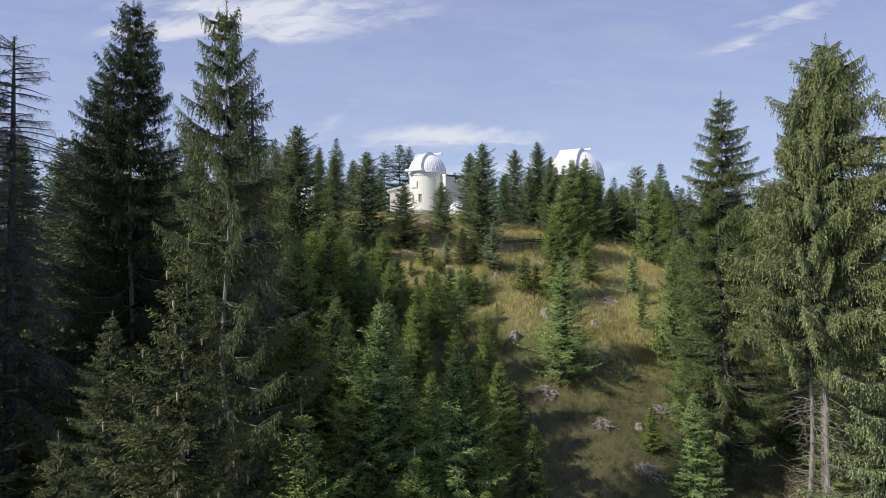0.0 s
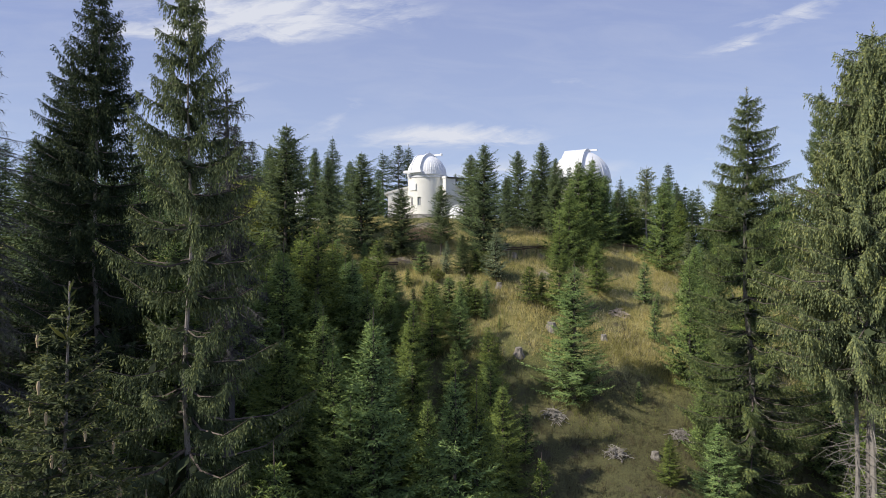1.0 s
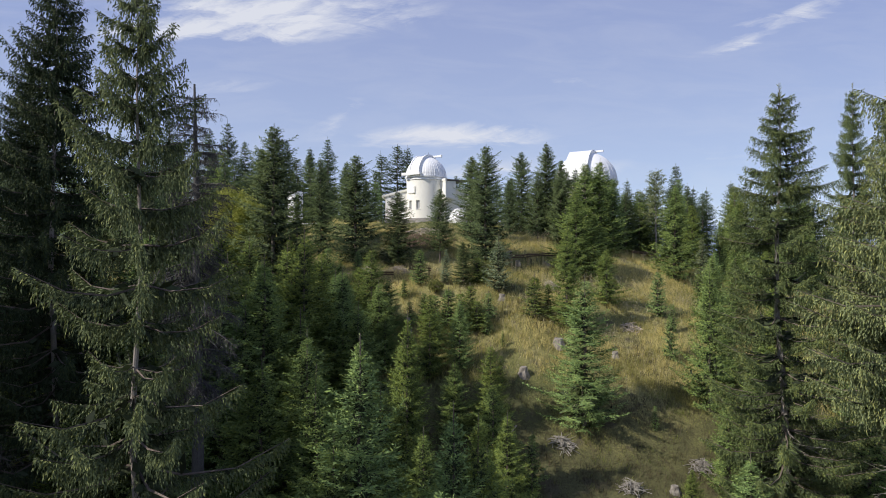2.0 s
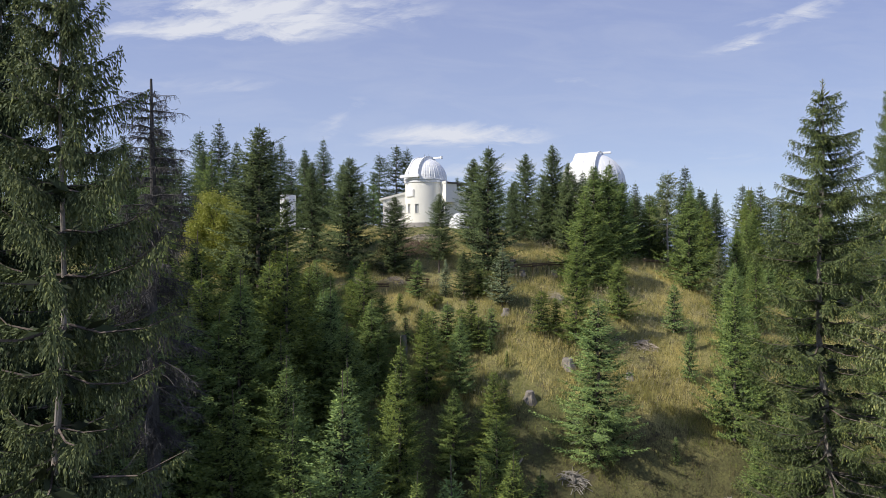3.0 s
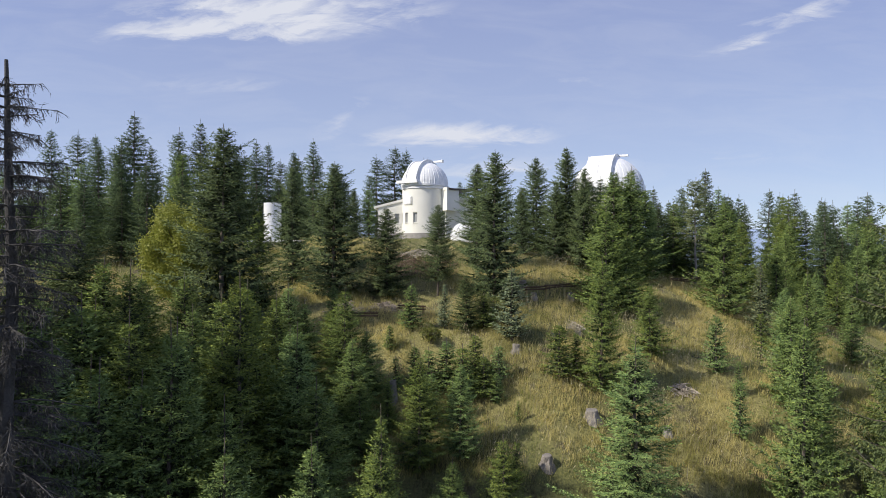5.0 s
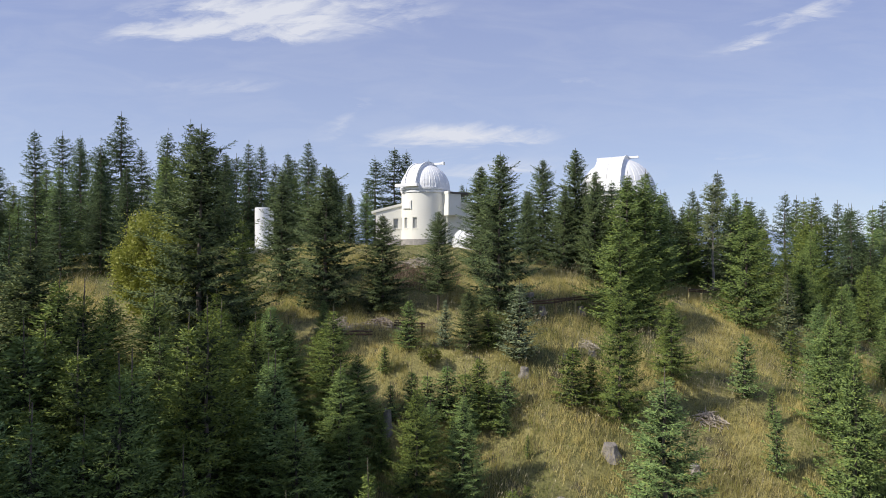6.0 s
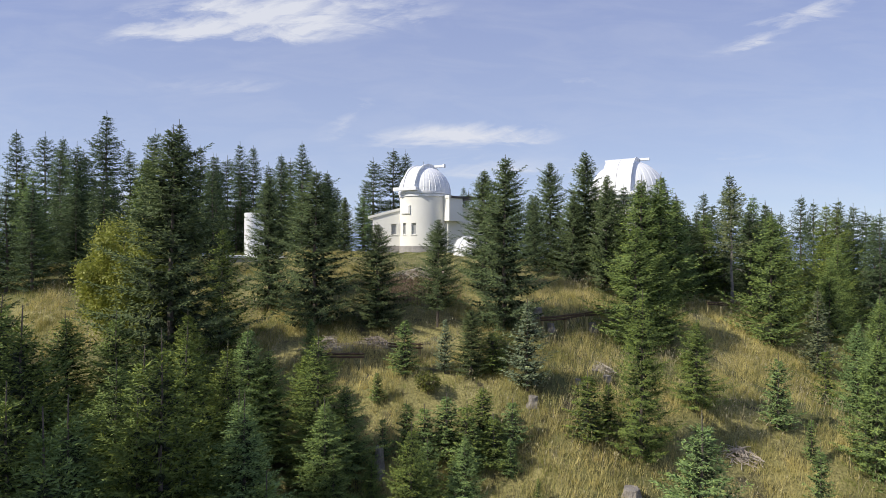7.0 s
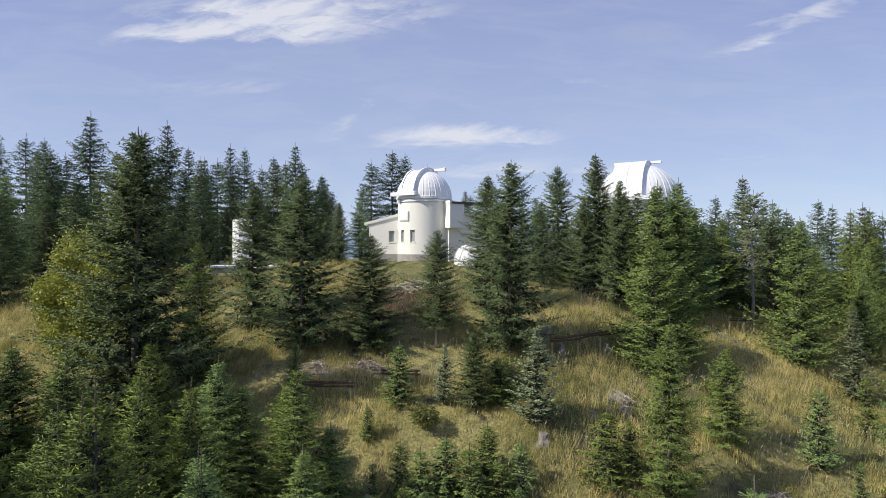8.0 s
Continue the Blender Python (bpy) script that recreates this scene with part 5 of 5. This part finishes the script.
broadleaf("rowan_tree", -16.7, 55.0, 22.5 - gz(-16.7, 55.0), 3.0, 41, LEAF_YELLOW, "bushy yellow-green broadleaf tree turning colour", "tree", 46000, 0.14)
broadleaf("rowan_tree", -14.2, 53.5, 4.4, 1.9, 42, LEAF_YELLOW, "bushy yellow-green broadleaf tree turning colour", "tree", 20000, 0.13)
for i, (x, y, h, r) in enumerate(((2.9, 54.6, 1.7, 1.0), (3.6, 55.2, 1.5, 0.9), (-0.4, 51.8, 1.2, 0.8), (14.6, 58.0, 1.1, 0.8))):
    broadleaf("shrub", x, y, h, r, 50 + i, LEAF_BUSH, "low yellow-green shrub in the dry grass", "shrub", 1500, 0.09)

# ---- fences, stumps, logs ----


def fence(points, name_label, tall=1.25):
    """Split-rail fence: posts at the points, two rails between neighbours."""
    ob = tagged(new("fence"), name_label, "fence")
    x0, y0 = points[0]
    ob.location = (x0, y0, gz(x0, y0))
    rng = random.Random(int(x0 * 10))
    o = ob.location
    for i, (x, y) in enumerate(points):
        z = gz(x, y)
        b = box_bm((-0.065, -0.06, -0.35), (0.065, 0.06, tall + rng.uniform(-0.05, 0.06)), 0.012)
        bmesh.ops.transform(b, matrix=Matrix.Translation((x - o.x, y - o.y, z - o.z)) @ pose(0, 0, 0, rng.uniform(-3, 3), rng.uniform(-3, 3), rng.uniform(0, 30)), verts=b.verts)
        part("post", b, WOOD_RAIL, ob)
        if i + 1 < len(points):
            x1, y1 = points[i + 1]
            for hgt, thin in ((tall - 0.1, 0.055), (tall - 0.26, 0.06)):
                p = Vector((x, y, z + hgt + rng.uniform(-0.03, 0.03))) - o
                q = Vector((x1, y1, gz(x1, y1) + hgt + rng.uniform(-0.03, 0.03))) - o
                d = (q - p).normalized()
                p, q = p - d * 0.15 + Vector((0, -0.08, 0)), q + d * 0.15 + Vector((0, -0.08, 0))
                mid = p.lerp(q, 0.5) + Vector((0, 0, rng.uniform(-0.03, 0.01)))
                v, f = tube([tuple(p), tuple(mid), tuple(q)], [thin, thin * 1.1, thin * 0.9], 6)
                child("rail", mesh_of("rail", v, f, WOOD_DARK), ob)
            v, f = tube([tuple(p + Vector((0, 0, 0.28))), tuple(mid + Vector((0, 0, 0.2))), tuple(q + Vector((0, 0, 0.28)))], [0.01, 0.01, 0.01], 4)
            child("wire", mesh_of("wire", v, f, WOOD_DARK), ob)
    return ob


fence([(-6.4, 54.0), (-3.95, 53.8)], "short weathered brown wooden rail fence in the grass", 1.0)
fence([(-2.5, 54.75), (-0.99, 55.3)], "short weathered brown wooden rail fence in the grass", 1.05)
fence([(6.3, 59.5), (7.85, 60.05), (9.4, 61.1), (11.1, 62.4), (12.5, 63.4)], "weathered brown wooden rail fence across the slope", 1.2)
fence([(19.6, 66.9), (20.95, 67.7), (22.2, 68.9), (23.2, 69.8), (24.4, 70.6)], "weathered brown wooden rail fence beside the pines", 1.15)


def stump(x, y, h, r, seed):
    rng = random.Random(seed)
    bm = bmesh.new()
    rings = []
    sides = 14
    for z, k in ((-0.3, 1.7), (0.0, 1.35), (h * 0.35, 1.05), (h * 0.9, 0.95), (h, 0.9)):
        rings.append([bm.verts.new((math.cos(6.283 * i / sides) * r * k * (1 + 0.18 * math.sin(i * 2.1 + seed) * (k > 1) + rng.uniform(-0.05, 0.05)),
                                    math.sin(6.283 * i / sides) * r * k * (1 + 0.18 * math.cos(i * 1.7 + seed) * (k > 1) + rng.uniform(-0.05, 0.05)),
                                    z + (rng.uniform(-0.08, 0.08) * h if z > 0.5 * h else 0))) for i in range(sides)])
    for p, q in zip(rings, rings[1:]):
        for i in range(sides):
            bm.faces.new((p[i], p[(i + 1) % sides], q[(i + 1) % sides], q[i]))
    bm.faces.new(rings[-1])
    me = bpy.data.meshes.new("tree_stump")
    bm.to_mesh(me)
    bm.free()
    me.materials.append(STUMP)
    ob = tagged(new("tree_stump", me), "old grey weathered tree stump in the grass", "stump", "stumps in the grass")
    ob.location = (x, y, gz(x, y))


for i, (x, y, h, r) in enumerate(((8.25, 47.6, 0.45, 0.34), (6.95, 60.3, 0.4, 0.22), (9.8, 61.3, 0.5, 0.24), (11.7, 62.8, 0.5, 0.24), (4.7, 51.5, 0.35, 0.24), (6.3, 61.5, 0.5, 0.28), (5.45, 44.8, 0.45, 0.26), (-2.3, 48.2, 1.0, 0.2), (7.25, 53.5, 0.2, 0.16), (9.0, 54.5, 0.25, 0.2), (12.2, 47.6, 0.3, 0.22), (12.8, 38.4, 0.3, 0.22))):
    stump(x, y, h, r, i)


def log(x, y, length, r, turn, seed):
    rng = random.Random(seed)
    c, s = math.cos(turn), math.sin(turn)
    pts = []
    for k in range(5):
        q = (k / 4 - 0.5) * length
        px, py = x + c * q, y + s * q
        pts.append((px - x, py - y, gz(px, py) - gz(x, y) + r * 0.8 + rng.uniform(-0.02, 0.02)))
    v, f = tube(pts, [r, r * 0.97, r * 0.93, r * 0.88, r * 0.8], 9)
    ob = tagged(new("log", mesh_of("log", v, f, WOOD_CUT)), "pale barkless felled log lying in the grass", "log", "felled logs")
    ob.location = (x, y, gz(x, y))


for i, (x, y, ln, r, a) in enumerate(((-6.4, 56.2, 1.8, 0.09, 0.1), (-3.75, 56.9, 1.6, 0.08, -0.1), (-6.0, 56.9, 1.3, 0.07, -0.15), (8.2, 42.9, 2.0, 0.06, 0.5), (4.0, 40.5, 1.8, 0.06, 0.9))):
    log(x, y, ln, r, a, i)


def brush_pile(x, y, r, seed, long=1.0):
    rng = random.Random(seed)
    tubes = []
    for i in range(90):
        a, d = rng.uniform(0, 6.283), rng.uniform(0, r)
        p = Vector((math.cos(a) * d, math.sin(a) * d * 0.6, 0))
        p.z = gz(x + p.x, y + p.y) - gz(x, y) + rng.uniform(0.0, 0.5) * (1 - d / r)
        b = rng.uniform(0, 3.14)
        v = Vector((math.cos(b), math.sin(b), rng.uniform(-0.1, 0.35))) * rng.uniform(0.4, 1.1) * long
        tubes.append(tube([tuple(p - v * 0.5), tuple(p + Vector((0, 0, rng.uniform(0, 0.08)))), tuple(p + v * 0.5)], [0.022 * long, 0.02 * long, 0.009], 4))
    ob = new("brush_pile", joined("brush_pile", tubes, WOOD_CUT if y > 50 else STUMP))
    ob.location = (x, y, gz(x, y))
    tagged(ob, "heap of weathered grey cut branches on the grass", "brush pile", kind="stuff")


brush_pile(-1.9, 67.0, 1.9, 1, 1.7)
brush_pile(-6.3, 56.5, 1.4, 4)
brush_pile(-3.7, 57.1, 1.2, 5)
brush_pile(12.2, 34.8, 0.9, 2)
brush_pile(10.4, 38.2, 0.7, 6)
brush_pile(7.2, 40.6, 0.8, 7)
brush_pile(14.2, 50.6, 0.8, 8)
brush_pile(9.07, 55.7, 0.5, 10)
brush_pile(15.0, 40.0, 0.8, 9)

# ---- grass ----


def grass(name, x0, x1, y0, y1, tufts, per, lo, hi, mat, seed, label, density):
    rng = np.random.default_rng(seed)
    cx, cy = rng.uniform(x0, x1, tufts * 3), rng.uniform(y0, y1, tufts * 3)
    keep = rng.random(tufts * 3) < density(cx, cy)
    cx, cy = cx[keep][:tufts], cy[keep][:tufts]
    k = len(cx)
    x = np.repeat(cx, per) + rng.normal(size=k * per) * 0.10
    y = np.repeat(cy, per) + rng.normal(size=k * per) * 0.10
    tall = np.repeat(rng.uniform(lo, hi, k), per) * rng.uniform(0.5, 1.15, k * per)
    root = np.stack([x, y, ground(x, y) - 0.03], -1)
    a = rng.uniform(0, 6.283, k * per)
    bend = rng.uniform(0.05, 0.55, k * per) * tall
    tip = root + np.stack([np.cos(a) * bend + 0.12 * tall, np.sin(a) * bend, tall], -1)
    b = rng.uniform(0, 6.283, k * per)
    w = rng.uniform(0.006, 0.013, k * per)
    side = np.stack([np.cos(b) * w, np.sin(b) * w, np.zeros(k * per)], -1)
    verts = np.stack([root - side, root + side, tip], 1).reshape(-1, 3)
    i = np.arange(k * per) * 3
    me = quick_mesh(name, verts, np.stack([i, i + 1, i + 2], 1), mat)
    return tagged(new(name, me), label, "grass", kind="stuff")


def seed_heads(name, x0, x1, y0, y1, count, mat, seed, label, density):
    """Tall bent grass stalks, each with a pale plume."""
    rng = np.random.default_rng(seed)
    x, y = rng.uniform(x0, x1, count * 3), rng.uniform(y0, y1, count * 3)
    keep = rng.random(count * 3) < density(x, y)
    x, y = x[keep][:count], y[keep][:count]
    k = len(x)
    root = np.stack([x, y, ground(x, y) - 0.02], -1)
    tall = rng.uniform(0.55, 1.0, k)
    a, lean = rng.uniform(0, 6.283, k), rng.uniform(0.05, 0.4, k)
    top = root + np.stack([np.cos(a) * lean * tall + 0.12 * tall, np.sin(a) * lean * tall, tall], -1)
    b = rng.uniform(0, 6.283, k)
    side = np.stack([np.cos(b), np.sin(b), np.zeros(k)], -1)
    way = unit(top - root)
    tip = top + way * rng.uniform(0.12, 0.24, k)[:, None] + np.array([0.04, 0, -0.03])
    mid = (top + tip) / 2
    verts = np.concatenate([np.stack([root - side * 0.004, root + side * 0.004, top + side * 0.003, top - side * 0.003], 1), np.stack([top, mid + side * 0.018, tip, mid - side * 0.018], 1)]).reshape(-1, 3)
    i = np.arange(2 * k) * 4
    return tagged(new(name, quick_mesh(name, verts, np.stack([i, i + 1, i + 2, i + 3], 1), mat)), label, "grass", kind="stuff")


def patches(scale, cut, soft, phase):
    def value(x, y):
        n = np.sin(x * scale + phase + 1.7 * np.sin(y * scale * 0.7)) * np.sin(y * scale * 1.1 - phase + 1.3 * np.sin(x * scale * 0.6)) + 0.5 * np.sin(x * scale * 2.7 + y * scale * 1.9 + phase)
        return np.clip((n - cut) / soft, 0.0, 1.0)
    return value


def clearing(x, y):
    """One on the mown lawn round the tower and before the shed, nought elsewhere."""
    shed = (np.abs(x + 16.7) < 3.2) & (np.abs(y - 74.0) < 3.2)
    return np.maximum(shed, np.clip(1.6 - np.maximum(np.abs(x + 1.5) / 7.0, np.abs(y - 75.5) / 7.5) * 1.6, 0, 0.35) / 0.35)


def heather(x, y):
    return np.clip(1.5 - np.hypot((x + 1.9) / 3.4, (y - 64.4) / 2.2) * 1.4, 0, 1)


grass("dry_grass", -34, 38, 44, 78, 32000, 8, 0.28, 0.72, GRASS_DRY, 61, "tall dry straw-coloured grass covering the hillside", lambda x, y: (0.10 + 0.90 * patches(0.42, -0.35, 0.5, 0.4)(x, y)) * (1 - clearing(x, y)) * (1 - 0.8 * heather(x, y)))
grass("green_grass", -34, 38, 38, 84, 18000, 7, 0.12, 0.38, GRASS_GREEN, 62, "low green and yellow grass between the dry tufts", lambda x, y: (0.12 + 0.88 * patches(0.3, 0.0, 0.6, 2.1)(x, y)) * (1 - clearing(x, y)))
grass("heath", -8, 34, 26, 60, 20000, 8, 0.10, 0.42, HEATH, 63, "brown withered heath and grass on the slope", lambda x, y: np.clip(0.1 + 0.9 * patches(0.42, 0.1, 0.5, 4.0)(x, y) + 0.8 * (y < 44), 0, 1))
grass("heather_patch", -7, 3, 61, 68, 3000, 8, 0.12, 0.35, HEATHER, 64, "reddish brown heather below the lawn", heather)
grass("lawn_grass", -10, 8, 67, 84, 7000, 7, 0.05, 0.13, LAWN, 65, "short green lawn round the observatory", clearing)
seed_heads("grass_plumes", -30, 34, 44, 70, 9000, PLUME, 66, "tall pale seed heads standing above the dry grass", lambda x, y: (0.05 + 0.95 * patches(0.55, 0.1, 0.5, 1.2)(x, y)) * (1 - clearing(x, y)))
